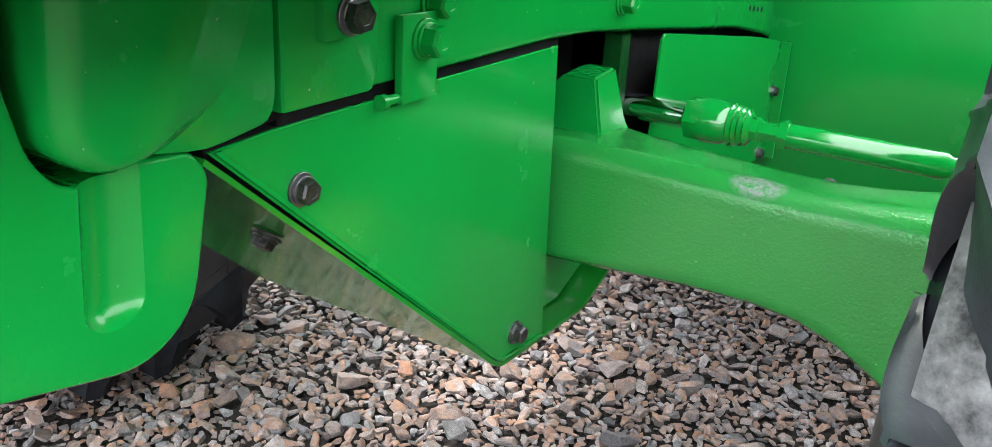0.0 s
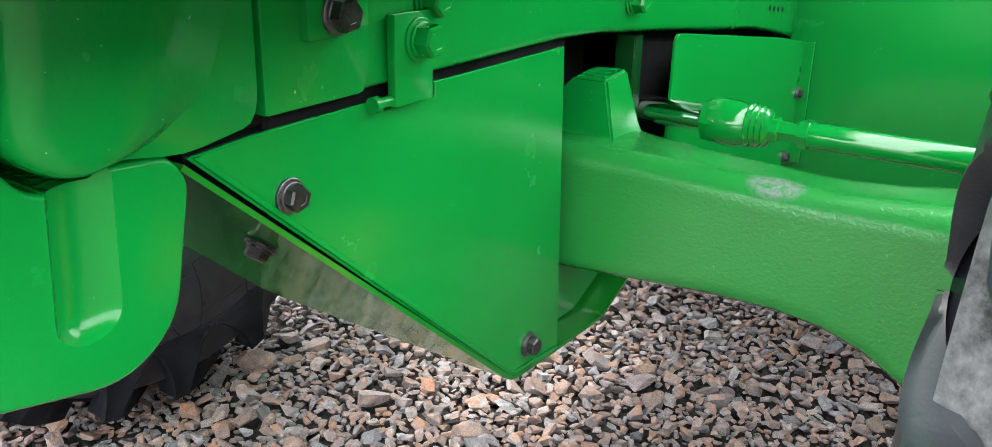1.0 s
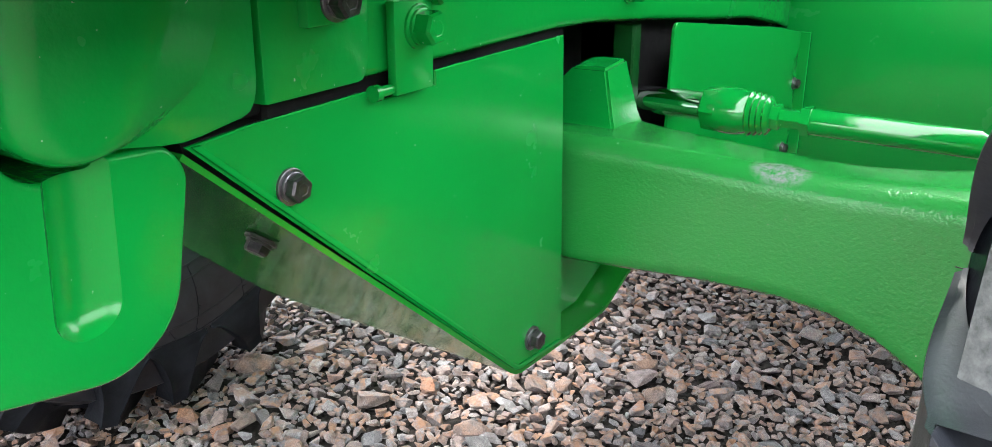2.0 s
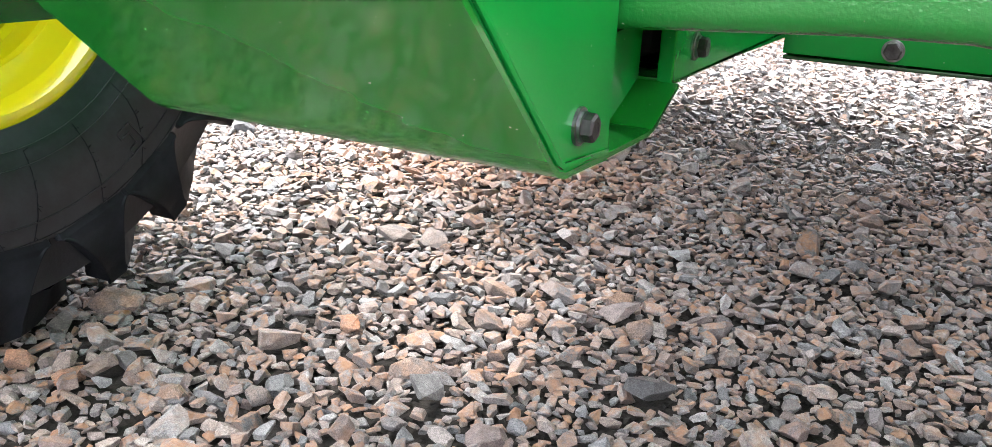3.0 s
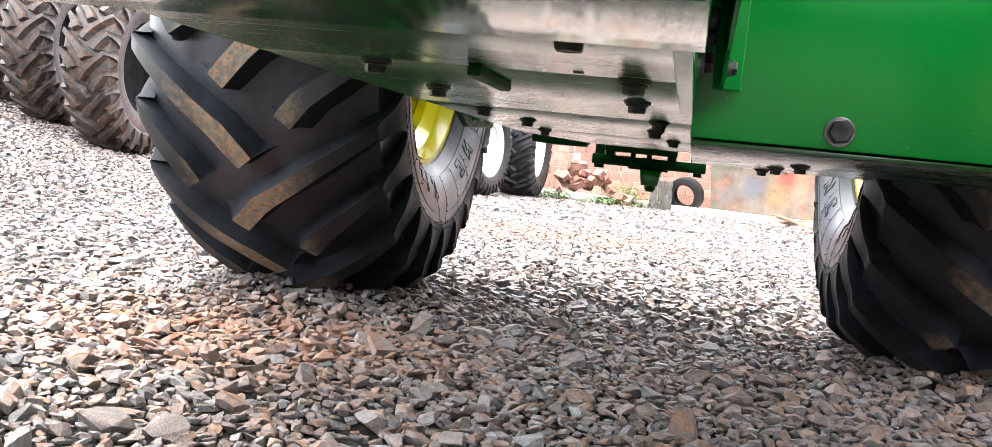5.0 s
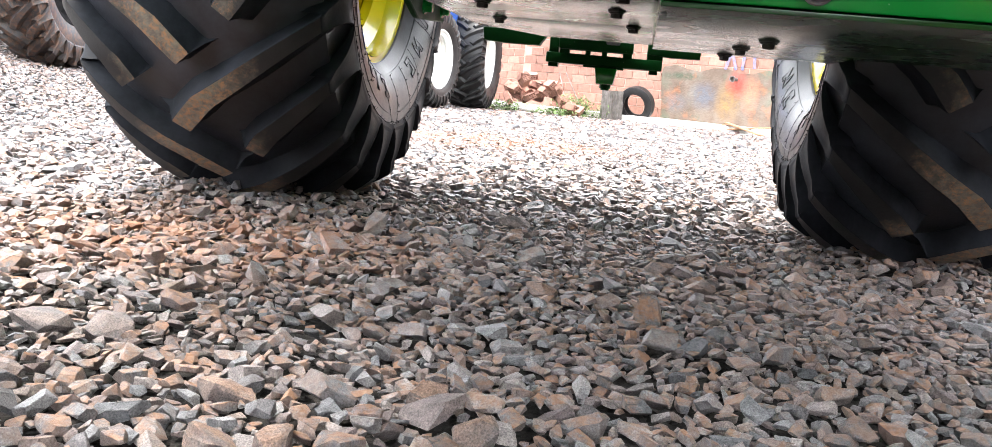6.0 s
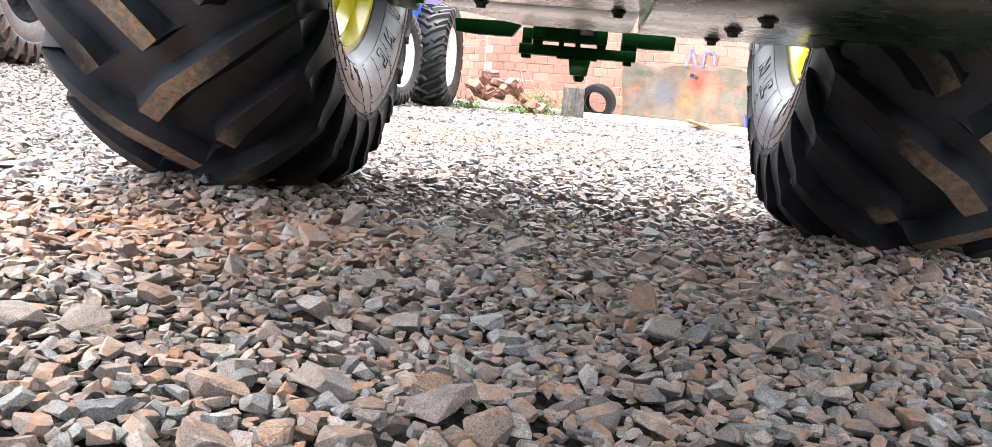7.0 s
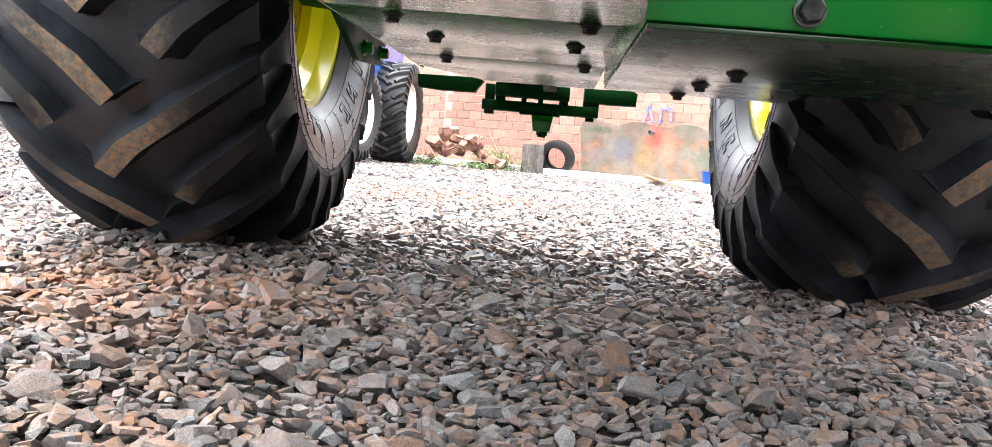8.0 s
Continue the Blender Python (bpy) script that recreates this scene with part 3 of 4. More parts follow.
    me.polygons.foreach_set("use_smooth", np.zeros(len(F), dtype=bool))
    me.update(calc_edges=True)
    me.materials.append(material)
    return tagged(new(name, me), label, "gravel", kind="stuff")


def scatter(name, label, x0, x1, y0, y1, cell, sizes, shapes, keep, sink=0.0, material=stone):
    """Broken stones strewn over a stretch of the yard, joined in one mesh."""
    verts, faces, base = [], [], 0
    for ix in range(int((x1 - x0) / cell)):
        for iy in range(int((y1 - y0) / cell)):
            x, y = x0 + (ix + rng.uniform(0, 1)) * cell, y0 + (iy + rng.uniform(0, 1)) * cell
            size = sizes[0] * (sizes[1] / sizes[0]) ** (rng.beta(1.4, 2.6))
            if not keep(x, y):
                continue
            v, f = shapes[rng.integers(len(shapes))]
            m = turn_matrix(rng.uniform(0, 6.28), rng.normal() * 0.25, rng.normal() * 0.25)
            w = (v * size) @ m.T
            w += (x, y, ground_z(x, y) + size * rng.uniform(0.0, 0.2) - sink)
            verts.append(w)
            faces.append(f + base)
            base += len(v)
    return joined_stones(name, label, verts, faces, material)


def packed(name, label, x0, x1, y0, y1, classes, shapes):
    """Stones lying side by side: the large ones first, smaller ones in the room that is left."""
    cell = 0.005
    taken = np.zeros((int((x1 - x0) / cell), int((y1 - y0) / cell)), dtype=bool)
    verts, faces, base = [], [], 0
    for size, tries in classes:
        for x, y, jit in zip(rng.uniform(x0, x1, tries), rng.uniform(y0, y1, tries), rng.uniform(0.85, 1.2, tries)):
            sz = size * jit
            r = max(1, int(0.385 * sz / cell))
            i, j = int((x - x0) / cell), int((y - y0) / cell)
            spot = taken[max(i - r, 0):i + r + 1, max(j - r, 0):j + r + 1]
            if spot.size == 0 or spot.mean() > 0.07:
                continue
            spot[:] = True
            kind = shapes if sz > 0.024 else SMALL
            v, f = kind[rng.integers(len(kind))]
            w = (v * sz) @ turn_matrix(rng.uniform(0, 6.28), rng.normal() * 0.28, rng.normal() * 0.28).T
            verts.append(w + (x, y, ground_z(x, y) + 0.004 + sz * rng.uniform(-0.12, 0.36)))
            faces.append(f + base)
            base += len(v)
    return joined_stones(name, label, verts, faces)


def near(x, y):
    return -1.95 < x < 1.45 and 0.75 < y < 4.2


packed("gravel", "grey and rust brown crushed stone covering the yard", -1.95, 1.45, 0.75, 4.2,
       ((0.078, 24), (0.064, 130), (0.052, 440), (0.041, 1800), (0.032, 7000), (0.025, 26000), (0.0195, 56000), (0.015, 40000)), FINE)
scatter("gravel", "small stone between the larger gravel, coloured dark as the shade of the gaps", -1.95, 1.45, 0.75, 4.2, 0.024, (0.014, 0.026), CHIPS, lambda x, y: True, 0.016, shaded_chips)
scatter("gravel", "pale crushed stone in the open yard", -7, 3.6, 0.5, 11, 0.05, (0.026, 0.066), COARSE, lambda x, y: not near(x, y))
scatter("gravel", "crushed stone before the machine", -7, 5, -4, 0.5, 0.1, (0.05, 0.09), CHIPS, lambda x, y: True)
scatter("gravel", "pale crushed stone in the far yard", -13, 9, 5, 22, 0.12, (0.06, 0.12), CHIPS, lambda x, y: not (-7 < x < 3.6 and y < 11))


rust_rock = rock_mat("rust_brown_rock", (0.19, 0.115, 0.085), (0.33, 0.225, 0.17), (0.15, 0.135, 0.135))
orange_rock = rock_mat("crumbling_orange_rock", (0.28, 0.125, 0.07), (0.38, 0.2, 0.125), (0.2, 0.14, 0.115))
grey_rock = rock_mat("speckled_grey_rock", (0.15, 0.122, 0.112), (0.25, 0.195, 0.172), (0.13, 0.122, 0.124))


def rock(x, y, size, flat, turn, label, seed):
    """A single larger stone lying on the gravel."""
    r = np.random.default_rng(seed)
    bm = bmesh.new()
    for q in r.normal(size=(16, 3)):
        q = q / np.linalg.norm(q) ** 0.8
        bm.verts.new((q[0] * size / 2, q[1] * size * 0.32, q[2] * size * flat / 2))
    h = bmesh.ops.convex_hull(bm, input=bm.verts[:])
    bmesh.ops.delete(bm, geom=list({g for g in h["geom_interior"] + h["geom_unused"] if isinstance(g, bmesh.types.BMVert)}), context="VERTS")
    bmesh.ops.bevel(bm, geom=bm.edges[:], offset=size * 0.025, segments=1, affect="EDGES")
    for v in bm.verts:
        v.co += Vector(r.normal(size=3)) * size * 0.008
    low = min(v.co.z for v in bm.verts)
    skin = orange_rock if "orange" in label else grey_rock if "grey" in label else rust_rock
    ob = new("stone", mesh_of("stone", bm, skin))
    ob.matrix_world = pose(x, y, ground_z(x, y) + 0.006 - low * 0.55, 0, 0, turn)
    return tagged(ob, label, "stone", "larger stones on the gravel")


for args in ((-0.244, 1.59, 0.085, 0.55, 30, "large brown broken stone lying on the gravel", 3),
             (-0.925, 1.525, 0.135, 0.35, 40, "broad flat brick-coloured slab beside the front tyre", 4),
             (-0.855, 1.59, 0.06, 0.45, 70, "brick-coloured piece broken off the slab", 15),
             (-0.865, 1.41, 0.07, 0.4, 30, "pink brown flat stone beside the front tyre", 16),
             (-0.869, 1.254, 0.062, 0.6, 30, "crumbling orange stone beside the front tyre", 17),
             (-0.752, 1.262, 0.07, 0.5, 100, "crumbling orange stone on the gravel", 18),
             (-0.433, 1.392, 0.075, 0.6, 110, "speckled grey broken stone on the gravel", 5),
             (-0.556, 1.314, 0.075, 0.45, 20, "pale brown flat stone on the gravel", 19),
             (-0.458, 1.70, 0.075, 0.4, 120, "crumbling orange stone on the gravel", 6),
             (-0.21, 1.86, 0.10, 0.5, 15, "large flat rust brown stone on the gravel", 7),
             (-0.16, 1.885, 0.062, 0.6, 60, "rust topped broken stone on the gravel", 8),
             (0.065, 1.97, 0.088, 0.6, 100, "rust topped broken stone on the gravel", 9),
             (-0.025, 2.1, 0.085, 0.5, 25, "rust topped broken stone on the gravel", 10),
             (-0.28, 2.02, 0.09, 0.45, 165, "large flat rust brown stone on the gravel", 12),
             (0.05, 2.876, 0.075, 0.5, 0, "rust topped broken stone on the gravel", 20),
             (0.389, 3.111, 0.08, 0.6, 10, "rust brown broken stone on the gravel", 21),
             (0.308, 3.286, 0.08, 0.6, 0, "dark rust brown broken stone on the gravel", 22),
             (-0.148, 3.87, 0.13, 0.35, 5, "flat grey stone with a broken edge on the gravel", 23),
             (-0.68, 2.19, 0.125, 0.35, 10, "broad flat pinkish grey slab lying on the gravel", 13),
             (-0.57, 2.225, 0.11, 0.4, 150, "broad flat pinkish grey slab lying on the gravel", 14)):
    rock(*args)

# ---------------------------------------------------------------- the tractor
SIDE = 0.237
tractor = thing("tractor", "large green farm tractor with yellow rims parked on gravel", "tractor")


def sheet(line, x0, x1, thick):
    """A bent sheet: a line in (y, z) swept across x."""
    bm = bmesh.new()
    cols = [[bm.verts.new((x, y, z)) for y, z in line] for x in (x0, x1)]
    faces = [bm.faces.new((cols[0][i], cols[0][i + 1], cols[1][i + 1], cols[1][i])) for i in range(len(line) - 1)]
    bmesh.ops.recalc_face_normals(bm, faces=faces)
    bmesh.ops.solidify(bm, geom=faces, thickness=thick)
    return bm


def loft(bm, rings):
    rows = [[bm.verts.new(p) for p in r] for r in rings]
    n = len(rows[0])
    for a, b in zip(rows, rows[1:]):
        for i in range(n):
            bm.faces.new((a[i], a[(i + 1) % n], b[(i + 1) % n], b[i]))
    bm.faces.new(rows[0])
    bm.faces.new(rows[-1])
    bmesh.ops.recalc_face_normals(bm, faces=bm.faces[:])
    return bm


def carve(ob, cutter):
    """Cuts a shape out of a part's mesh."""
    tool = new("tool", mesh_of("tool", cutter, cast_green, True))
    mod = ob.modifiers.new("cut", "BOOLEAN")
    mod.object, mod.operation, mod.solver = tool, "DIFFERENCE", "EXACT"
    graph = bpy.context.evaluated_depsgraph_get()
    cut_mesh = bpy.data.meshes.new_from_object(ob.evaluated_get(graph))
    ob.modifiers.clear()
    cut_mesh.polygons.foreach_set("use_smooth", [abs(f.normal.x) < 0.999 for f in cut_mesh.polygons])
    cut_mesh.set_sharp_from_angle(angle=radians(35))
    ob.data = cut_mesh
    bpy.data.objects.remove(tool)


# side shield of the front axle support, with its folded belly sheet
bm = prism(bmesh.new(), [(0.499, 1.029), (0.572, 1.034), (0.756, 1.036), (0.756, 1.023), (0.843, 1.023), (0.843, 1.039), (1.134, 1.040), (1.152, 0.557), (1.07, 0.562), (1.022, 0.570), (1.012, 0.577)],
           SIDE - 0.006, SIDE, 0.0015, 1)
shield = part("side_shield", bm, sheet_green, tractor, "flat triangular green sheet steel shield")
bolt(BOLT, shield, (SIDE, 0.612, 0.965), "x", "dark steel hex bolt with washer", 12)
bolt(BOLT, shield, (SIDE, 1.062, 0.609), "x", "steel hex bolt with washer", 20)
part("shield_lip", prism(bmesh.new(), [(0.503, 1.029), (1.010, 0.583), (1.025, 0.575), (1.145, 0.566), (1.145, 0.572), (1.028, 0.581), (1.014, 0.589), (0.512, 1.029)], SIDE - 0.001, SIDE + 0.0035, 0.0012, 2), sheet_green, tractor)
slope = [(0.490, 1.021), (0.60, 0.926), (0.80, 0.754), (0.985, 0.594), (1.003, 0.579), (1.018, 0.569), (1.035, 0.564), (1.12, 0.561), (1.285, 0.558), (1.305, 0.561), (1.395, 0.600)]
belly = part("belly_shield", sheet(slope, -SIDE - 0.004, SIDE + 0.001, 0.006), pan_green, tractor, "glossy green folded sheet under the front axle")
under = look((0, 0, 0), (0, -0.66, -0.75)).to_3x3().to_4x4() @ pose(0, 0, 0, 0, 90, 0)
part("bolt", DARK_BOLT, None, belly, "dark steel hex bolt with washer", at=Matrix.Translation((SIDE - 0.095, 0.654, 0.876)) @ under)
for x in (-0.028, 0.125):
    bolt(DARK_SMALL_BOLT, belly, (x, 1.09, 0.560), "-z", "dark steel hex bolt head", 25)
flange = part("inner_shield", prism(bmesh.new(), [(1.12, 0.57), (1.28, 0.57), (1.375, 0.61), (1.375, 0.68), (1.12, 0.66)], SIDE - 0.052, SIDE - 0.046), sheet_green, tractor)
bolt(SMALL_BOLT, flange, (SIDE - 0.046, 1.185, 0.635), "x", "", 10)

# chassis rail, with unseen hood, cab and fender blocks added above for their shade
rail = [(0.60, 1.047), (1.127, 1.049), (1.246, 1.043), (1.45, 1.022), (1.674, 0.995), (1.9, 0.972), (2.10, 0.935), (2.17, 0.918), (2.17, 1.50), (0.60, 1.50)]
chassis = part("chassis", prism(bmesh.new(), rail, -SIDE, SIDE, 0.012, 4), cast_green, tractor, "green painted cast side of the front frame")
for k in range(4):
    part("slot", revolve(bmesh.new(), [(0, 0.001), (0, 0.006), (0.002, 0.006), (0.002, 0.001)], 12), recess_dark, chassis, at=Matrix.Translation((SIDE - 0.001, 1.98 + 0.028 * k, 1.006 - 0.004 * k)))
part("hood", box(bmesh.new(), (-0.5, 0.0, 1.40), (0.5, 2.3, 2.0), 0.06, 4), sheet_green, tractor)
# unseen overhang added to darken the cast blocks at the front
part("shade_overhang", box(bmesh.new(), (-0.54, 0.02, 1.235), (0.54, 0.78, 1.42), 0.02, 3), sheet_green, tractor)
part("cab", box(bmesh.new(), (-0.85, 2.35, 1.25), (0.85, 4.0, 2.7), 0.08, 3), sheet_green, tractor)
# unseen platform added to keep light off the rear tyres
part("shade_platform", box(bmesh.new(), (-0.98, 2.2, 1.02), (0.98, 3.05, 1.26), 0.03, 2), sheet_green, tractor)
# dark box added behind the axle opening to keep it in shade
part("axle_gap_fill", box(bmesh.new(), (-0.2, 1.06, 0.66), (0.12, 1.5, 1.04), 0.01, 1), recess_dark, tractor)
part("gearbox", box(bmesh.new(), (-0.215, 1.40, 0.63), (0.2, 3.7, 1.24), 0.02, 2), recess_dark, tractor)
part("rear_casing", box(bmesh.new(), (-0.26, 3.7, 0.71), (0.26, 4.7, 1.24), 0.03, 2), recess_dark, tractor)
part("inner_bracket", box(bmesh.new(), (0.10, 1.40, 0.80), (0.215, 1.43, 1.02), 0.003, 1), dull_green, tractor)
for x in (-0.92, 0.92):
    part("fender", prism(bmesh.new(), rounded([(3.0, 1.2), (3.15, 1.75), (3.7, 2.02), (4.4, 2.02), (4.95, 1.75), (4.95, 1.70), (4.4, 1.96), (3.7, 1.96), (3.2, 1.7), (3.05, 1.2)], 0.05), x - 0.42, x + 0.42), sheet_green, tractor)

# weight bracket plate and cast blocks at the front
plate = rounded([(0.10, 0.915), (0.283, 0.876), (0.416, 0.847), (0.474, 0.882), (0.501, 1.013), (0.479, 1.037), (0.42, 1.040), (0.415, 1.031), (0.36, 1.031), (0.335, 1.06), (0.322, 1.12), (0.10, 1.13)],
                [0, 0, 0.05, 0.065, 0.02, 0.01, 0.008, 0.01, 0.02, 0.02, 0, 0])
bracket = part("weight_bracket", prism(bmesh.new(), plate, -0.2, SIDE, 0.006, 3), cast_green, tractor, "thick green cast plate with rounded lower corner")
cutter = revolve(bmesh.new(), [(-0.03 * math.cos(radians(a)), max(0.0005, 0.0345 * math.sin(radians(a)))) for a in range(0, 91, 9)] + [(0.16, 0.033)], 56)
for v in cutter.verts:
    v.co = (SIDE + 0.0172 + v.co.y, 0.391 + 0.06 * v.co.x + v.co.z, 0.924 + v.co.x)
bmesh.ops.recalc_face_normals(cutter, faces=cutter.faces[:])
carve(bracket, cutter)
# near-black blocks added behind the front gaps in place of their shade
part("gap_fill", box(bmesh.new(), (-0.2, 0.60, 0.97), (SIDE - 0.014, 1.16, 1.09), 0.004, 1), recess_dark, tractor)
part("gap_fill", box(bmesh.new(), (-0.2, 0.45, 1.036), (SIDE - 0.014, 0.598, 1.09), 0.003, 1), recess_dark, tractor)
part("gap_fill", prism(bmesh.new(), [(0.502, 1.03), (0.505, 1.018), (0.62, 0.918), (0.86, 0.712), (0.86, 0.80), (0.62, 1.0), (0.598, 1.03)], -0.2, SIDE - 0.012), recess_dark, tractor)
part("recess_fill", box(bmesh.new(), (-0.15, 0.08, 1.10), (SIDE - 0.012, 0.33, 1.36), 0.004, 1), recess_dark, tractor)
CAST = [(0.352, 1.34), (0.346, 1.14), (0.340, 1.085), (0.346, 1.064), (0.368, 1.046), (0.395, 1.041), (0.428, 1.050), (0.450, 1.085), (0.489, 1.168), (0.560, 1.34)]
rings = []
for x, left, low, right in ((0.05, 0, 0, 0.07), (SIDE + 0.006, 0, 0, 0.07), (SIDE + 0.014, 0.001, 0.001, 0.046), (SIDE + 0.021, 0.004, 0.003, 0.024), (SIDE + 0.026, 0.009, 0.006, 0.01), (SIDE + 0.029, 0.015, 0.010, 0.001), (SIDE + 0.030, 0.024, 0.017, -0.005)):
    line = []
    for k, (y, z) in enumerate(CAST):
        y += left * (1.0 if k < 4 else 0.5 if k == 4 else 0) + right * (1.0 if k > 6 else 0.4 if k == 6 else 0)
        line.append((y, z + low * (1.0 if 3 <= k <= 6 else 0.5 if k in (2, 7) else 0)))
    rings.append([(x, y, z) for y, z in rounded(line, [0, 0.03, 0.015, 0.012, 0.02, 0.025, 0.015, 0.02, 0.05, 0], 3)])
part("front_casting", loft(bmesh.new(), rings), cast_green, tractor)
part("frame_block", prism(bmesh.new(), rounded([(0.40, 1.34), (0.40, 1.05), (0.493, 1.034), (0.569, 1.045), (0.578, 1.066), (0.581, 1.34)], [0, 0.01, 0.02, 0.012, 0.012, 0], 2), 0.0, SIDE + 0.006, 0.003, 2), cast_green, tractor)
part("frame_panel", prism(bmesh.new(), rounded([(0.5865, 1.34), (0.5865, 1.048), (0.721, 1.048), (0.731, 1.076), (0.733, 1.34)], [0, 0.004, 0.008, 0.012, 0], 2), 0.0, SIDE + 0.004, 0.003, 2), cast_green, tractor)
part("gap_fill", box(bmesh.new(), (-0.2, 0.55, 1.092), (SIDE - 0.012, 0.599, 1.34)), recess_dark, tractor)
tab = part("bolt_tab", box(bmesh.new(), (SIDE - 0.01, 0.634, 1.112), (SIDE + 0.016, 0.69, 1.2), 0.003, 2), sheet_green, tractor)
bolt(BIG_BOLT, tab, (SIDE + 0.016, 0.672, 1.135), "x", "dark steel hex bolt with washer", 8)
tab = part("clip_plate", box(bmesh.new(), (SIDE + 0.004, 0.756, 1.027), (SIDE + 0.016, 0.82, 1.125), 0.002, 2), sheet_green, tractor)
bolt(GREEN_BOLT, tab, (SIDE + 0.016, 0.795, 1.095), "x", "green painted hex bolt", 8)
part("clip_pin", revolve(bmesh.new(), [(0, 0.006), (0.022, 0.006), (0.022, 0.009), (0.03, 0.009)], 12), sheet_green, tractor, at=Matrix.Translation((SIDE + 0.008, 0.757, 1.034)) @ X_TO["-y"])
for y, z in ((0.83, 1.132), (1.332, 1.084)):
    bolt(GREEN_BOLT, chassis, (SIDE, y, z), "x", "green painted hex bolt", 15)


# front axle
def beam(sign):
    rings = []
    for x, y0, y1, zb, zt, r in ((0.0, 1.175, 1.40, 0.683, 0.88, 0.035), (0.22, 1.175, 1.40, 0.686, 0.888, 0.04), (0.32, 1.177, 1.39, 0.692, 0.890, 0.045), (0.45, 1.18, 1.37, 0.700, 0.888, 0.05),
                                 (0.55, 1.18, 1.36, 0.702, 0.886, 0.05), (0.62, 1.178, 1.36, 0.695, 0.888, 0.05), (0.68, 1.172, 1.37, 0.678, 0.893, 0.05), (0.74, 1.165, 1.39, 0.645, 0.90, 0.055), (0.80, 1.15, 1.40, 0.59, 0.91, 0.06)):
        line = rounded([(y0, zb), (y1, zb), (y1, zt - (0.012 if x > 0.3 else 0.0)), (y0, zt)], [r * 0.6, r, r * 2.2, r * 0.85], 6)
        rings.append([(sign * x, y, z) for y, z in line])
    return loft(bmesh.new(), rings)


for sign in (1, -1):
    part("axle_beam", beam(sign), axle_green, tractor, "rough cast green front axle arm")
    bm = loft(bmesh.new(), [[(sign * x, y, z) for x, y, z in r] for r in (
        [(0.08, 1.24, 0.86), (0.275, 1.24, 0.86), (0.275, 1.35, 0.86), (0.08, 1.35, 0.86)],
        [(0.11, 1.243, 0.895), (0.262, 1.243, 0.895), (0.259, 1.34, 0.895), (0.11, 1.34, 0.895)],
        [(0.19, 1.248, 0.974), (0.246, 1.246, 0.976), (0.246, 1.315, 0.982), (0.19, 1.315, 0.98)])])
    bmesh.ops.bevel(bm, geom=bm.edges[:], offset=0.004, segments=2, affect="EDGES")
    part("stop_block", bm, cast_green, tractor)
    m = Matrix.Translation((0, 1.45, 0.890)) @ pose(0, 0, 0, 0, 0, 0 if sign > 0 else 180)
    part("cylinder_rod", revolve(bmesh.new(), [(0.12, 0.0235), (0.328, 0.0235)], 32), chrome, tractor, "shiny chromed steering cylinder rod", at=m)
    bm = revolve(bmesh.new(), [(0.322, 0.026), (0.328, 0.036), (0.352, 0.0385)], 6)
    revolve(bm, [(0.34, 0.034), (0.36, 0.0385), (0.385, 0.037), (0.402, 0.031), (0.41, 0.026)], 28)
    part("ball_housing", bm, gloss_green, tractor, at=m)
    line = [(0.398, 0.02)]
    for k in range(4):
        line += [(0.400 + k * 0.009, 0.031 - k * 0.0015), (0.404 + k * 0.009, 0.036 - k * 0.0015), (0.408 + k * 0.009, 0.031 - k * 0.0015)]
    part("bellows", revolve(bmesh.new(), line + [(0.438, 0.02)], 28), gloss_green, tractor, at=m)
    part("tie_rod_nut", revolve(bmesh.new(), [(0.436, 0.016), (0.438, 0.021), (0.450, 0.021), (0.452, 0.016), (0.484, 0.015), (0.485, 0.0245), (0.499, 0.0245), (0.50, 0.02)], 6), gloss_green, tractor, at=m)
    part("tie_rod", revolve(bmesh.new(), [(0.499, 0.0205), (0.735, 0.0205), (0.742, 0.016), (0.82, 0.016)], 28), gloss_green, tractor, "green painted steering tie rod", at=m)

# frame side behind the axle, panel, tank box
rr = part("rear_rail", prism(bmesh.new(), [(1.393, 0.604), (1.75, 0.600), (2.175, 0.592), (2.175, 0.80), (1.393, 0.80)], SIDE - 0.028, SIDE - 0.008, 0.002, 1), sheet_green, tractor)
for y, z in ((1.485, 0.642), (1.94, 0.69), (2.0, 0.645), (2.06, 0.69)):
    bolt(BOLT, rr, (SIDE - 0.008, y, z), "x", "", 9)
panel = part("side_panel", prism(bmesh.new(), rounded([(1.440, 0.72), (2.165, 0.63), (2.178, 0.913), (2.0, 0.945), (1.448, 1.022)], [0, 0, 0.01, 0.05, 0.02]), SIDE + 0.022, SIDE + 0.028, 0.001, 1), sheet_green, tractor, "flat green side panel")
for y, z in ((2.155, 0.798), (2.115, 0.655)):
    bolt(SMALL_BOLT, panel, (SIDE + 0.028, y, z), "x", "small steel hex bolt with washer", 10)


def slab(outline, z0, z1, bevel):
    """A block with the outline given in (x, y), from z0 up to z1."""
    bm = prism(bmesh.new(), outline, z0, z1, bevel, 2)
    for v in bm.verts:
        v.co = (v.co.y, v.co.z, v.co.x)
    return bm


BOX_PLAN = [(0.227, 2.185), (1.16, 2.185), (1.16, 3.04), (0.66, 3.04), (0.66, 3.30), (0.227, 3.30)]
part("panel_flange", box(bmesh.new(), (SIDE + 0.012, 2.166, 0.63), (SIDE + 0.052, 2.176, 0.915), 0.002, 1), sheet_green, tractor)
tank = part("tank_box", slab(BOX_PLAN, 0.562, 1.20, 0.004), sheet_green, tractor, "large green sheet steel box with a welded corner")
part("corner_gusset", prism(bmesh.new(), [(2.06, 0.66), (2.183, 0.66), (2.183, 0.80), (2.06, 0.80)], 0.205, 0.232, 0.003, 1), dull_green, tractor)
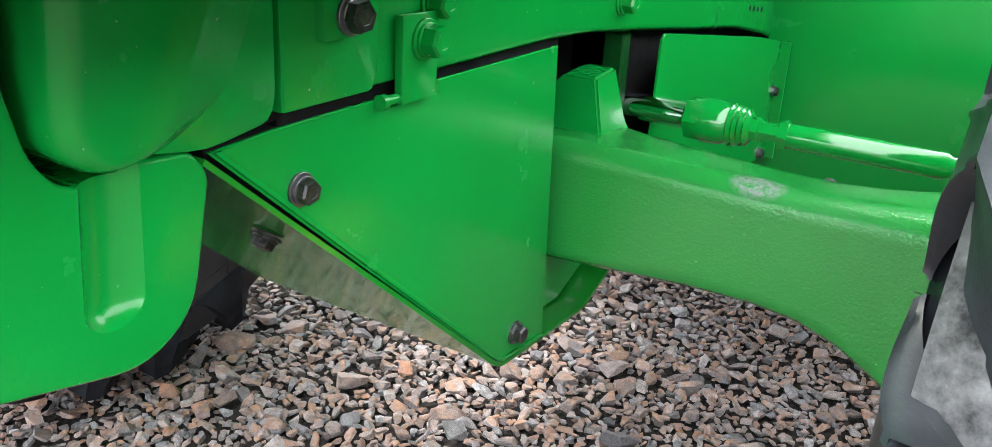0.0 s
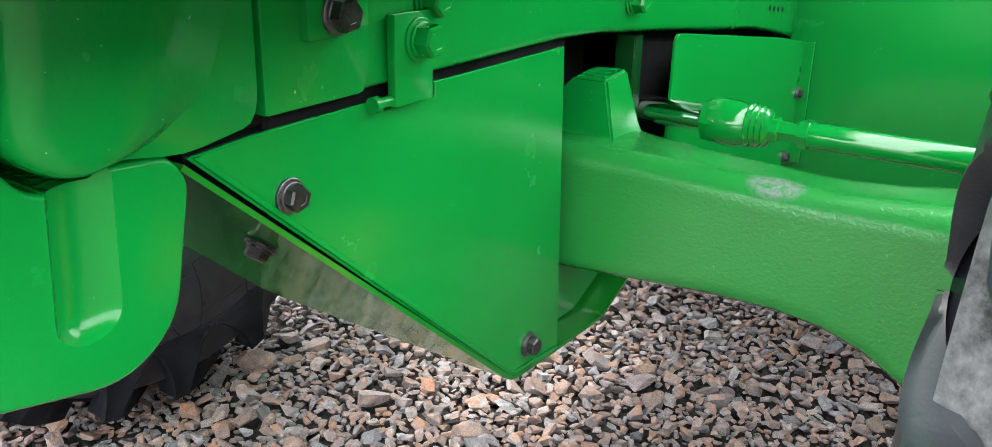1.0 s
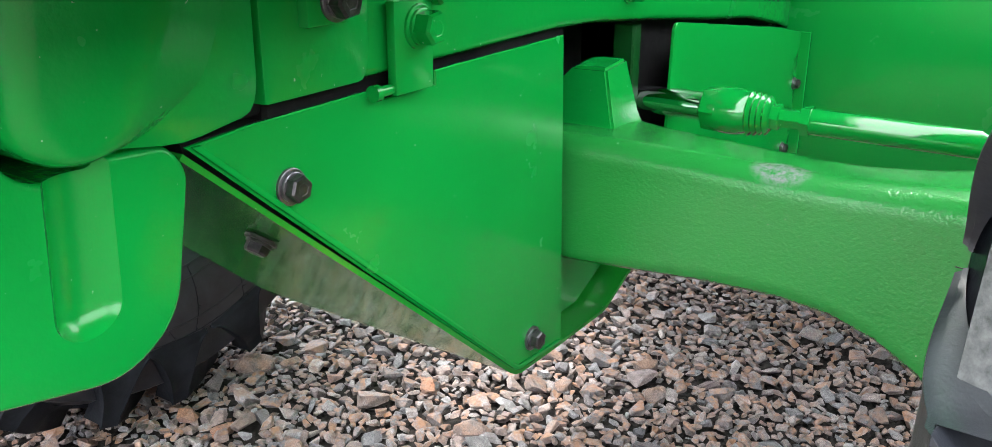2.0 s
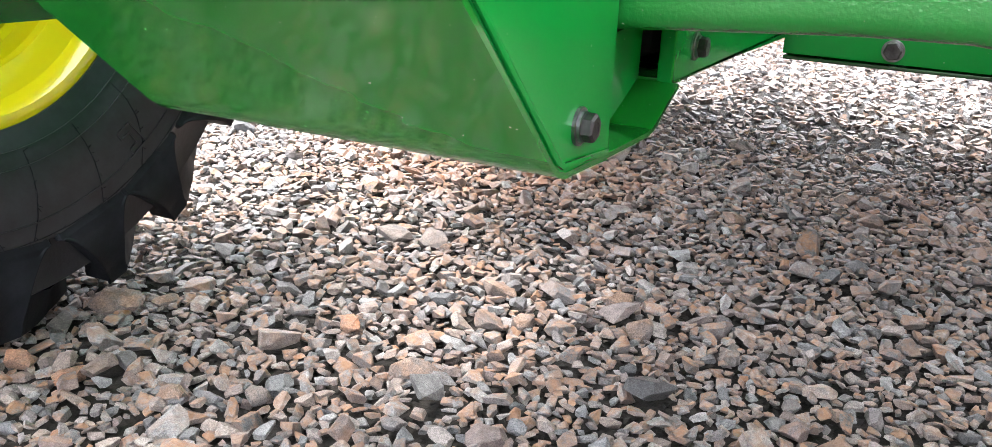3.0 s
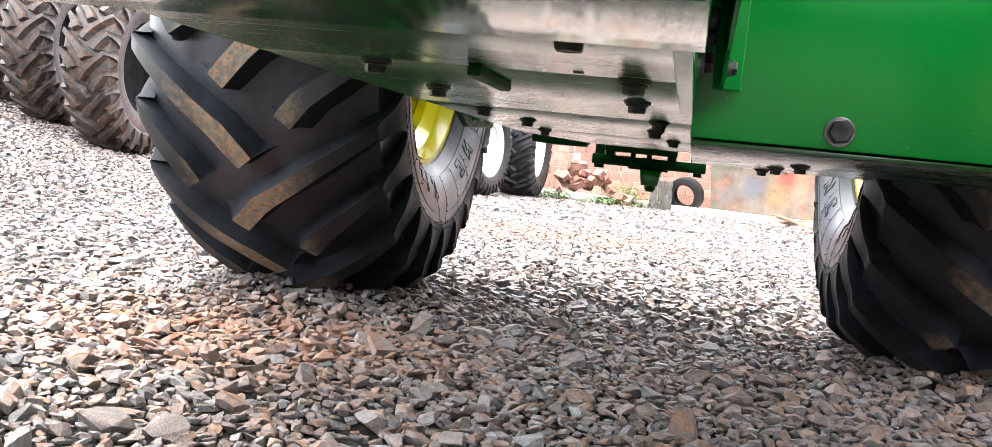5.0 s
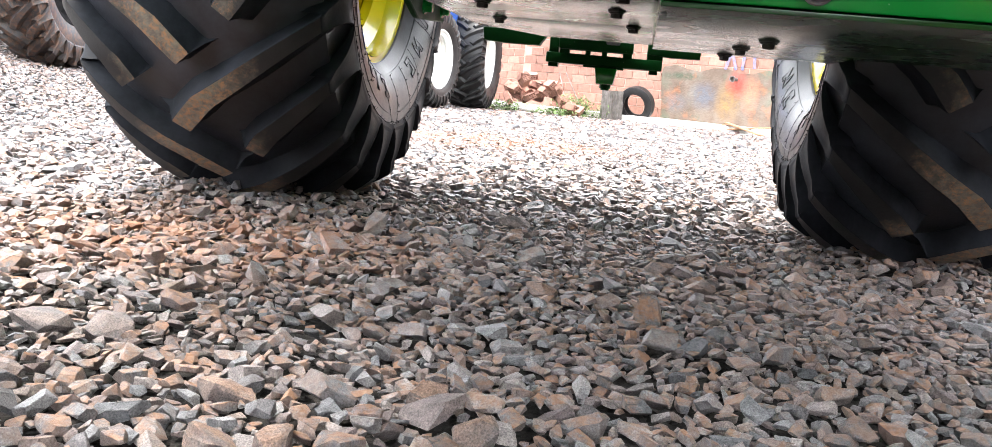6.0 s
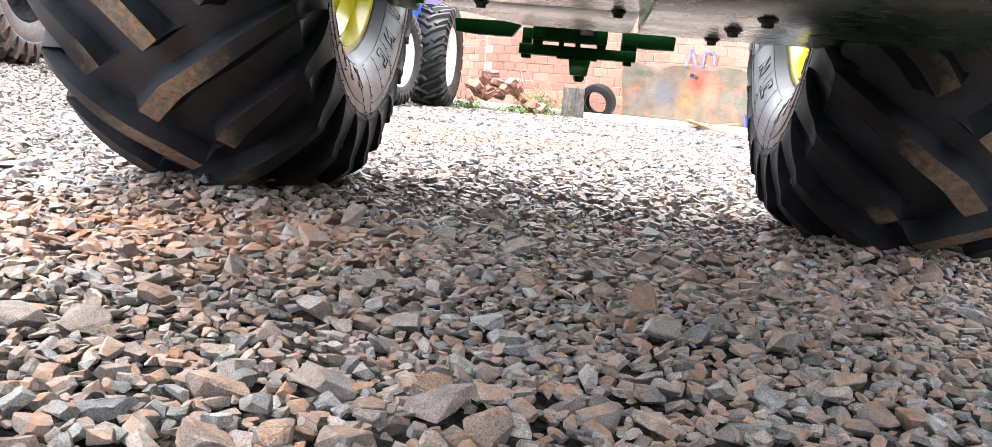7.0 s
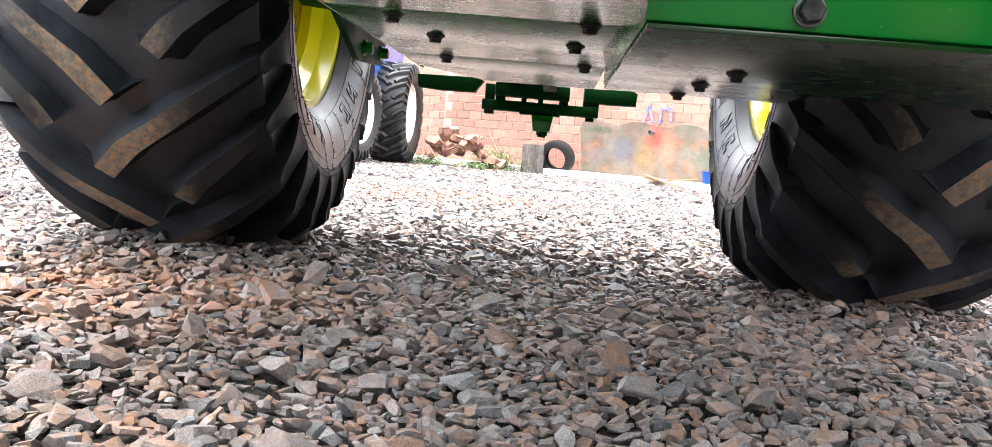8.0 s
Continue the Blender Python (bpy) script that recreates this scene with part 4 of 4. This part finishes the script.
for z in (0.70, 0.76):
    bolt(SMALL_BOLT, tractor, (0.234, 2.15, z), "x", "small dark hex bolt", 12)
bolt(BIG_BOLT, tank, (0.428, 2.185, 0.588), "-y", "dark steel hex bolt with washer", 10)
foot = part("tank_floor", slab([(x + 0.002, y - 0.002) for x, y in BOX_PLAN], 0.552, 0.559, 0.001), shaded_floor_green, tractor, "glossy sheet floor of the box")
for x, y in ((0.432, 2.66), (0.410, 2.94), (0.402, 3.24)):
    bolt(PAN_BOLT, foot, (x, y, 0.552), "-z", "", 10)

# belly pans under the gearbox, seam by seam
PANS = ((1.40, 1.855), (1.858, 2.540), (2.543, 3.280), (3.283, 4.03))
for y0, y1 in PANS:
    cut = min(y1, 3.62)
    plan = [(-0.282, y0), (SIDE - 0.008, y0), (SIDE - 0.008, y1), (-0.282 + 0.16 * (y1 > 3.62), y1)] + ([(-0.282, cut)] if y1 > cut else [])
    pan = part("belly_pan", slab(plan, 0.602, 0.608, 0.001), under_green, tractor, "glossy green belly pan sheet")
    for x, y in ((-0.14, 1.87), (0.163, 1.87), (-0.15, 2.18), (0.15, 2.15), (-0.175, 2.60), (0.166, 2.555), (-0.135, 2.87), (0.147, 2.87), (-0.165, 3.31), (0.177, 3.29)):
        if y0 < y < y1:
            bolt(PAN_BOLT, pan, (x, y, 0.602), "-z", "black hex bolt head", 10 + 7 * y)
    if y0 < 1.55 < y1:
        bolt(PAN_BOLT, pan, (0.134, 1.54, 0.602), "-z", "black hex bolt head")
        part("drain_hole", revolve(bmesh.new(), [(0, 0.001), (0, 0.006), (0.001, 0.006), (0.001, 0.001)], 14), black_bolt, pan, at=Matrix.Translation((0.105, 1.83, 0.602)) @ X_TO["-z"])
part("seam_strip", box(bmesh.new(), (-0.022, 1.84, 0.590), (-0.006, 2.02, 0.602), 0.002, 1), dull_green, tractor)
part("pan_side", box(bmesh.new(), (-0.286, 1.40, 0.602), (-0.282, 3.72, 0.86), 0.0), sheet_green, tractor)

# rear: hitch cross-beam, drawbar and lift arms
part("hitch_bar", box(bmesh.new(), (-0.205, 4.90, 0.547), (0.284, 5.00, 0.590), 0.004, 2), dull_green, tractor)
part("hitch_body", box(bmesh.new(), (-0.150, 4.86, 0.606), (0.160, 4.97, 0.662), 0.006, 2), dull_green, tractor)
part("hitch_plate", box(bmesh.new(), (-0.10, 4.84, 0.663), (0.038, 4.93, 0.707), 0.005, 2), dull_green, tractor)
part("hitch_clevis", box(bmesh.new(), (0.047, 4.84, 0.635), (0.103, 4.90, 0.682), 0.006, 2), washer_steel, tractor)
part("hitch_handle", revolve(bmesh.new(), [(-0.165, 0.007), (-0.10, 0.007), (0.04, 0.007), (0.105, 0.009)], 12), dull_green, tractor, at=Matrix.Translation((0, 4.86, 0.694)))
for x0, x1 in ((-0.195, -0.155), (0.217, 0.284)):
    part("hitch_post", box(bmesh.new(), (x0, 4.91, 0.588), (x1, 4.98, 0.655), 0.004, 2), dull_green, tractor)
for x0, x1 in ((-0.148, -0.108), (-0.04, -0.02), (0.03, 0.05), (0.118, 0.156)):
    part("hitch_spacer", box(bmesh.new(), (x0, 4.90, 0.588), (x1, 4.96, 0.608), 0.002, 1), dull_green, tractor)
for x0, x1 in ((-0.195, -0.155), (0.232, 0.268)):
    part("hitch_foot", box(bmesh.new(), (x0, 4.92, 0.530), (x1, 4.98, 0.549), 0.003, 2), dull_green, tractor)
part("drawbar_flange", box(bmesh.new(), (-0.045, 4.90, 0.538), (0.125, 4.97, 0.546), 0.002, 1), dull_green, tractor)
bar_bm = prism(bmesh.new(), [(-0.007, 0.54), (-0.10, 0.54), (-0.088, 0.472), (-0.018, 0.472)], 4.88, 4.99, 0.005, 2)
for v in bar_bm.verts:
    v.co = (-v.co.y, v.co.x, v.co.z)
part("drawbar", bar_bm, pan_green, tractor)
part("drawbar_pin", revolve(bmesh.new(), [(0.0, 0.024), (0.022, 0.024), (0.022, 0.018), (0.03, 0.018), (0.03, 0.001)], 16), dull_green, tractor, at=Matrix.Translation((0.055, 4.94, 0.478)) @ X_TO["-z"])
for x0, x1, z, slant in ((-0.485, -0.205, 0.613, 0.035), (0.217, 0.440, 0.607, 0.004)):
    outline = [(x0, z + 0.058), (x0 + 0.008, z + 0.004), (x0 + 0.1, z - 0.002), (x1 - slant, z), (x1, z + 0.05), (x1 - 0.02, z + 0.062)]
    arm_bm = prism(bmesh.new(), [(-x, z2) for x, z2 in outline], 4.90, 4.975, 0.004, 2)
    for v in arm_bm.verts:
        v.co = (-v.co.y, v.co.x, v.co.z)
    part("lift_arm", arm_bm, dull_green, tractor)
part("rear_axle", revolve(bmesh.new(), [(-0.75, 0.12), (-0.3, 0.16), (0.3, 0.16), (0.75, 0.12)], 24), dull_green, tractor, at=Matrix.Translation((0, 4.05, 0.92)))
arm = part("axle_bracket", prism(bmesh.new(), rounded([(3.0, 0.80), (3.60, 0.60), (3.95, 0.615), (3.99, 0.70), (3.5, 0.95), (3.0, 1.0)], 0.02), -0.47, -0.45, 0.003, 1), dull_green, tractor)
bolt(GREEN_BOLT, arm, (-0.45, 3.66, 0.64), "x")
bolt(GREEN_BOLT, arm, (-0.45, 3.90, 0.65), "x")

# wheels
wheel(tractor, (-1.02, 4.04, 0.855), 0.90, 0.40, 0.37, 12, 0.062, -43.8, 0.062, "rear", "wide black tractor tyre with worn muddy lugs", rubber, rim_yellow, 1, drop=0.14, letters=(0.472, 0.062), shift=-0.012)
wheel(tractor, (1.10, 4.04, 0.86), 0.90, 0.40, 0.37, 12, 0.062, -49.3, 0.062, "rear", "wide black tractor tyre with worn muddy lugs", rubber, rim_yellow, -1, drop=0.14, letters=(0.472, 0.062), shift=-0.012)
wheel(tractor, (-1.13, 1.28, 0.74), 0.755, 0.25, 0.333, 10, 0.055, -25.7, 0.06, "front", "black front tractor tyre on gravel", rubber, rim_yellow, 1, drop=0.03, letters=(0.49, 0.055))
wheel(tractor, (1.09, 1.28, 0.74), 0.755, 0.25, 0.335, 10, 0.055, -12.3, 0.06, "front", "black front tractor tyre on gravel", rubber, rim_yellow, -1, steer=-4, drop=0.03, letters=(0.49, 0.055), mats=(rubber, rubber), floor=rubber_dusty)

# ---------------------------------------------------------------- the yard behind
def clay(name, tint):
    m, t, b = mat(name, 0.85)
    o = t.nodes.new("ShaderNodeObjectInfo")
    r = ramp(t, o.outputs["Random"], [(0.0, tuple(c * 0.85 for c in tint)), (0.5, tint), (1.0, tuple(min(1, c * 1.15 + 0.02) for c in tint))])
    n = ramp(t, noise_tex(t, 14, 6, 0.65, world_space=True).outputs[0], [(0.3, (0.75, 0.75, 0.75)), (0.7, (1.15, 1.12, 1.1))])
    c = mix(t, 1.0, r.outputs[0], n.outputs[0], "MULTIPLY")
    t.links.new(c.outputs[0], b.inputs["Base Color"])
    bump(t, b, noise_tex(t, 60, 5, 0.6, world_space=True).outputs[0], 0.4, 0.01)
    return m


brick_clay = clay("hollow_brick_clay", (0.32, 0.165, 0.125))
mortar = simple("wall_mortar", (0.38, 0.265, 0.215), (0.46, 0.345, 0.29), 6, 0.95, 0, 0.5, 30, 0.01)
concrete = simple("pale_concrete", (0.48, 0.46, 0.43), (0.6, 0.58, 0.55), 5, 0.9, 0, 0.4, 40, 0.01)
wood = simple("old_timber", (0.25, 0.13, 0.07), (0.38, 0.22, 0.13), 12, 0.8, 0, 0.4, 50, 0.005)
grey_iron = simple("weathered_sheet_iron", (0.11, 0.1, 0.09), (0.22, 0.2, 0.185), 9, 0.6, 0.4, 0.3, 40, 0.005)
blue_spray = simple("blue_spray_paint", (0.09, 0.13, 0.33), (0.3, 0.21, 0.25), 16, 0.8)


def plaster_mat():
    m, t, b = mat("stained_plaster", 0.9)
    base = ramp(t, noise_tex(t, 2.2, 6, 0.65, world_space=True).outputs[0], [(0.3, (0.085, 0.06, 0.043)), (0.5, (0.14, 0.104, 0.08)), (0.7, (0.19, 0.165, 0.14))])
    g = ramp(t, noise_tex(t, 1.3, 4, 0.6, world_space=True).outputs[0], [(0.5, (0, 0, 0)), (0.62, (0.55, 0.55, 0.55))])
    c = mix(t, g.outputs[0], base.outputs[0], (0.08, 0.12, 0.08))
    r = ramp(t, noise_tex(t, 1.9, 5, 0.6, world_space=True).outputs[0], [(0.56, (0, 0, 0)), (0.66, (0.6, 0.6, 0.6))])
    c2 = mix(t, r.outputs[0], c.outputs[0], (0.34, 0.13, 0.06))
    out = c2.outputs[0]
    tc = t.nodes.new("ShaderNodeTexCoord")
    for at, size, tint in (((2.98, 0, 0.84), (0.5, 9, 0.09), (0.05, 0.07, 0.045)), ((3.42, 0, 0.52), (0.35, 9, 0.3), (0.10, 0.11, 0.135)), ((2.9, 0, 0.35), (0.3, 9, 0.22), (0.12, 0.115, 0.12)),
                           ((3.9, 0, 0.45), (0.3, 9, 0.42), (0.25, 0.155, 0.065)), ((4.03, 0, 0.76), (0.24, 9, 0.28), (0.42, 0.06, 0.045)), ((4.3, 0, 0.6), (0.2, 9, 0.4), (0.4, 0.18, 0.11))):
        mp = t.nodes.new("ShaderNodeMapping")
        mp.vector_type = "TEXTURE"
        mp.inputs["Location"].default_value, mp.inputs["Scale"].default_value = at, size
        t.links.new(tc.outputs["Object"], mp.inputs[0])
        ln = t.nodes.new("ShaderNodeVectorMath")
        ln.operation = "LENGTH"
        t.links.new(mp.outputs[0], ln.inputs[0])
        blot = ramp(t, ln.outputs["Value"], [(0.3, (0.85, 0.85, 0.85)), (1.0, (0, 0, 0))])
        spots = ramp(t, noise_tex(t, 9, 6, 0.7, world_space=True).outputs[0], [(0.35, (0.25, 0.25, 0.25)), (0.55, (1, 1, 1))])
        both = mix(t, 1.0, blot.outputs[0], spots.outputs[0], "MULTIPLY")
        out = mix(t, both.outputs[0], out, tint).outputs[0]
    t.links.new(out, b.inputs["Base Color"])
    bump(t, b, noise_tex(t, 25, 6, 0.6, world_space=True).outputs[0], 0.5, 0.02)
    return m


plaster = plaster_mat()
WALL = pose(-1.6, 19.6, 0.05, 0, 0, -33)
wall = new("wall_1", mesh_of("wall_1", box(bmesh.new(), (-0.78, 0.02, -0.3), (8, 0.18, 2.9)), mortar))
wall.matrix_world = WALL
tagged(wall, "rough unplastered clay brick boundary wall", "wall", kind="structure")
back = new("wall_4", mesh_of("wall_4", box(bmesh.new(), (-9, 0.92, -0.3), (-0.6, 1.08, 2.9)), mortar))
back.matrix_world = WALL
tagged(back, "set back stretch of the clay brick wall", "wall", kind="structure")
kerb = new("kerb", mesh_of("kerb", box(bmesh.new(), (-9, -0.55, -0.2), (8, 0.016, 0.06), 0.02, 2), concrete))
kerb.matrix_world = WALL
tagged(kerb, "pale concrete strip along the foot of the brick wall", "kerb", kind="structure")
bm = bmesh.new()
grid = [[bm.verts.new((2.55 + 0.25 * i + (random.uniform(-0.06, 0.06) if i == 0 else 0), 0.0, z)) for z in (0.07, 0.35, 0.62, 0.86, 0.98 + 0.05 * math.sin(i * 1.7))] for i in range(15)]
for a, b in zip(grid, grid[1:]):
    for k in range(4):
        bm.faces.new((a[k], b[k], b[k + 1], a[k + 1]))
bmesh.ops.recalc_face_normals(bm, faces=bm.faces[:])
bmesh.ops.solidify(bm, geom=bm.faces[:], thickness=0.012)
ren = new("trim", mesh_of("trim", bm, plaster))
ren.matrix_world = WALL
tagged(ren, "stained old plaster over the lower brick wall", "plaster", kind="structure")


def spray(points, width, material, label):
    """A painted stroke a few millimetres thick on the wall."""
    bm = bmesh.new()
    for (xa, za), (xb, zb) in zip(points, points[1:]):
        d = Vector((xb - xa, 0, zb - za))
        n = Vector((-d.z, 0, d.x)).normalized() * width / 2
        a, b = Vector((xa, -0.021, za)), Vector((xb, -0.021, zb))
        f = bm.faces.new([bm.verts.new(p) for p in (a - n, b - n, b + n, a + n)])
        f.normal_update()
    bmesh.ops.solidify(bm, geom=bm.faces[:], thickness=0.003)
    ob = new("trim", mesh_of("trim", bm, material))
    ob.matrix_world = WALL
    return tagged(ob, label, "paint mark", kind="structure")


spray([(3.78, 1.0), (3.88, 1.3), (3.99, 1.0)], 0.05, blue_spray, "blue spray paint stroke on the wall")
spray([(4.1, 1.0), (4.12, 1.28), (4.3, 1.26), (4.32, 1.04)], 0.05, blue_spray, "blue spray paint stroke on the wall")
pipe = thing("pipe", "short pipe end standing out of the wall", "pipe", WALL @ pose(4.01, 0.0, 0.84, 0, 0, -90))
part("pipe_end", revolve(bmesh.new(), [(-0.02, 0.03), (0.14, 0.03), (0.14, 0.055), (0.16, 0.055), (0.16, 0.04), (0.1, 0.04), (0.1, 0.001)], 16), grey_iron, pipe)


# unseen plain walls added on the other sides to dim low sky and reflections
dim_wall = simple("dim_wall_render", (0.15, 0.13, 0.11), (0.22, 0.195, 0.165), 1.5, 0.95, 0, 0.3, 20, 0.01)
for n, lo, hi in (("wall_2", (7.6, -19, -0.2), (7.9, 14, 3.9)), ("wall_3", (-30, -19.3, -0.2), (7.6, -19, 3.0))):
    tagged(new(n, mesh_of(n, box(bmesh.new(), lo, hi), dim_wall)), "unseen plain wall added to dim the low sky", "wall", kind="structure")


# blue tractor and spare wheels
def far_wheel(name, label, at, R, half, rim, yaw, body, rim_mat, group=""):
    ob = thing(name, label, "wheel", pose(*at, 0, 0, yaw), group)
    wheel(ob, (0, 0, 0), R, half, rim, 14, 0.05, random.uniform(0, 30), 0.055, "field", "", body, rim_mat, 1, mats=(body, body))
    return ob


other = thing("tractor", "blue farm tractor with white rims parked by the wall", "tractor")
part("body", box(bmesh.new(), (-4.6, 14.2, 1.0), (-2.95, 18.9, 2.3), 0.12, 3), blue_paint, other)
wheel(other, (-2.72, 17.0, 0.86), 0.86, 0.34, 0.48, 17, 0.05, 0, 0.05, "rear", "black tractor tyre with a white rim", rubber_grey, white_paint, 1, steer=-3, mats=(rubber_grey, rubber_grey))
wheel(other, (-3.02, 15.0, 0.74), 0.74, 0.22, 0.43, 17, 0.045, 0, 0.045, "front", "black tractor tyre with a white rim", rubber_grey, white_paint, 1, steer=-12, mats=(rubber_grey, rubber_grey))
for x, y, yaw in ((-5.12, 8.85, 4), (-6.2, 9.35, 6), (-7.1, 9.9, 10)):
    far_wheel("spare_wheel", "muddy tractor wheel standing on the gravel", (x, y, ground_z(x, y) + 0.80), 0.82, 0.24, 0.42, yaw, rubber_muddy, recess_dark, "spare wheels in the yard")

# rubble, weeds and scrap at the wall
bm = bmesh.new()
HB = (0.24, 0.14, 0.10)
box(bm, (-HB[0] / 2, -HB[1] / 2, 0), (HB[0] / 2, HB[1] / 2, HB[2]))
bm.faces.ensure_lookup_table()
ends = [f for f in bm.faces if abs(f.normal.x) > 0.9]
for f in ends:
    bmesh.ops.subdivide_edges(bm, edges=f.edges[:], cuts=2, use_grid_fill=True)
holes = [f for f in bm.faces if abs(f.normal.x) > 0.9]
bmesh.ops.inset_individual(bm, faces=holes, thickness=0.007)
ex = bmesh.ops.extrude_discrete_faces(bm, faces=holes)
for f in ex["faces"]:
    s = 1 if f.calc_center_median().x > 0 else -1
    bmesh.ops.translate(bm, verts=f.verts[:], vec=(-s * 0.09, 0, 0))
HOLLOW = mesh_of("hollow_brick", bm, brick_clay)
rr2 = random.Random(5)
for k in range(46):
    u, v = rr2.gauss(0, 0.34), rr2.gauss(0, 0.22)
    h = max(0.0, 0.66 * (1 - (abs(u) / 0.8) ** 1.3)) * rr2.uniform(0.25, 1)
    ob = new("hollow_brick", HOLLOW)
    ob.matrix_world = pose(-1.75 + u, 18.1 + v - 0.3 * u, 0.06 + h, rr2.uniform(-50, 50), rr2.uniform(-35, 35), rr2.uniform(-110, -20))
    tagged(ob, "broken hollow clay brick in a rubble pile", "brick", "pile of hollow bricks")
piece = new("plaster_slab", mesh_of("plaster_slab", box(bmesh.new(), (-0.25, -0.15, 0), (0.25, 0.15, 0.05), 0.015, 2), concrete))
piece.matrix_world = pose(-1.7, 17.6, 0.05, 18, 8, 25)
tagged(piece, "pale broken plaster slab leaning on the rubble", "rubble")

leaf_green = simple("weed_leaf", (0.08, 0.15, 0.035), (0.17, 0.26, 0.08), 8, 0.6)


def weeds(x, y, n, spread, tall, seed):
    r = random.Random(seed)
    bm = bmesh.new()
    for _ in range(n):
        px, py, a, h = r.gauss(0, spread), r.gauss(0, spread * 0.6), r.uniform(0, 6.28), tall * r.uniform(0.4, 1)
        lean = Vector((math.cos(a), math.sin(a), 0)) * h * r.uniform(0.1, 0.6)
        side = Vector((-math.sin(a), math.cos(a), 0)) * 0.004
        base, tip = Vector((px, py, 0)), Vector((px, py, h)) + lean
        bm.faces.new([bm.verts.new(p) for p in (base - side, base + side, tip)])
        for k in range(7):
            at = base.lerp(tip, 0.25 + 0.12 * k)
            c = r.uniform(0, 6.28)
            out = Vector((math.cos(c), math.sin(c), r.uniform(-0.3, 0.8))) * r.uniform(0.04, 0.085)
            wide = Vector((-math.sin(c), math.cos(c), r.uniform(-0.4, 0.4))) * 0.012
            bm.faces.new([bm.verts.new(p) for p in (at, at + out * 0.5 + wide, at + out, at + out * 0.5 - wide)])
    ob = new("weeds", mesh_of("weeds", bm, leaf_green))
    ob.location = (x, y, ground_z(x, y))
    return tagged(ob, "green weeds growing beside the rubble", "weeds", kind="stuff")


weeds(-0.95, 18.0, 170, 0.2, 0.42, 1)
weeds(-2.2, 17.5, 90, 0.22, 0.2, 2)
weeds(-1.4, 17.5, 60, 0.25, 0.15, 3)
for at, low in (((0.46, -0.35, 0.74), (0.74, -0.55, 0.4)), ((0.6, -0.33, 0.74), (1.08, -0.6, 0.34))):
    top, foot_at = WALL @ Vector(at), WALL @ Vector(low)
    rod = thing("rod", "thin rusty iron rod leaning out of the rubble", "rod", Matrix.Translation(foot_at) @ (top - foot_at).to_track_quat("X", "Z").to_matrix().to_4x4(), "rods in the rubble")
    part("bar", revolve(bmesh.new(), [(-0.45, 0.009), (0.0, 0.009), ((top - foot_at).length, 0.008)], 8), grey_iron, rod)

drum = thing("ribbed_drum", "weathered ribbed iron drum standing by the wall", "drum", pose(-0.31, 18.0, 0.0))
bm = bmesh.new()
rings = []
for z in (0.0, 0.52):
    rings.append([bm.verts.new(((0.19 + 0.012 * (1 if k % 2 else -1)) * math.cos(k * 6.2832 / 48), (0.19 + 0.012 * (1 if k % 2 else -1)) * math.sin(k * 6.2832 / 48), z)) for k in range(48)])
for k in range(48):
    bm.faces.new((rings[0][k], rings[0][(k + 1) % 48], rings[1][(k + 1) % 48], rings[1][k]))
bm.faces.new(rings[1])
part("shell", bm, grey_iron, drum, smooth=False)

old = thing("old_tyre", "bare worn car tyre leaning on the brick wall", "tyre", pose(0.12, 17.98, 0.31, 0, 14, -112))
bm = revolve(bmesh.new(), [(-0.09, 0.20), (-0.10, 0.27), (-0.08, 0.325), (0.0, 0.335), (0.08, 0.325), (0.10, 0.27), (0.09, 0.20), (0.07, 0.20), (0.08, 0.27), (0.0, 0.31), (-0.08, 0.27), (-0.07, 0.20)], 40, True)
part("casing", bm, rubber_grey, old)
for k, (dx, dy, dz, rz, ry) in enumerate(((0, 0, 0.09, -30, 4), (0.1, -0.12, 0.11, -12, -8), (-0.05, -0.2, 0.085, -50, 10))):
    plank = new("plank", mesh_of("plank", box(bmesh.new(), (-0.42, -0.05, -0.012), (0.42, 0.05, 0.012), 0.003, 1), wood))
    plank.matrix_world = pose(1.95 + dx, 16.75 + dy, dz, 0, ry, rz)
    tagged(plank, "old reddish timber plank lying by the wall", "plank", "planks by the wall")
can = thing("bucket", "blue plastic bucket standing by the wall", "bucket", pose(2.62, 16.35, 0.05))
bm = revolve(bmesh.new(), [(0, 0.01), (0, 0.1), (0.24, 0.14), (0.25, 0.15), (0.26, 0.15), (0.25, 0.13), (0.02, 0.09), (0.02, 0.01)], 24)
part("pail", bm, blue_paint, can, at=pose(0, 0, 0, 0, -90, 0))

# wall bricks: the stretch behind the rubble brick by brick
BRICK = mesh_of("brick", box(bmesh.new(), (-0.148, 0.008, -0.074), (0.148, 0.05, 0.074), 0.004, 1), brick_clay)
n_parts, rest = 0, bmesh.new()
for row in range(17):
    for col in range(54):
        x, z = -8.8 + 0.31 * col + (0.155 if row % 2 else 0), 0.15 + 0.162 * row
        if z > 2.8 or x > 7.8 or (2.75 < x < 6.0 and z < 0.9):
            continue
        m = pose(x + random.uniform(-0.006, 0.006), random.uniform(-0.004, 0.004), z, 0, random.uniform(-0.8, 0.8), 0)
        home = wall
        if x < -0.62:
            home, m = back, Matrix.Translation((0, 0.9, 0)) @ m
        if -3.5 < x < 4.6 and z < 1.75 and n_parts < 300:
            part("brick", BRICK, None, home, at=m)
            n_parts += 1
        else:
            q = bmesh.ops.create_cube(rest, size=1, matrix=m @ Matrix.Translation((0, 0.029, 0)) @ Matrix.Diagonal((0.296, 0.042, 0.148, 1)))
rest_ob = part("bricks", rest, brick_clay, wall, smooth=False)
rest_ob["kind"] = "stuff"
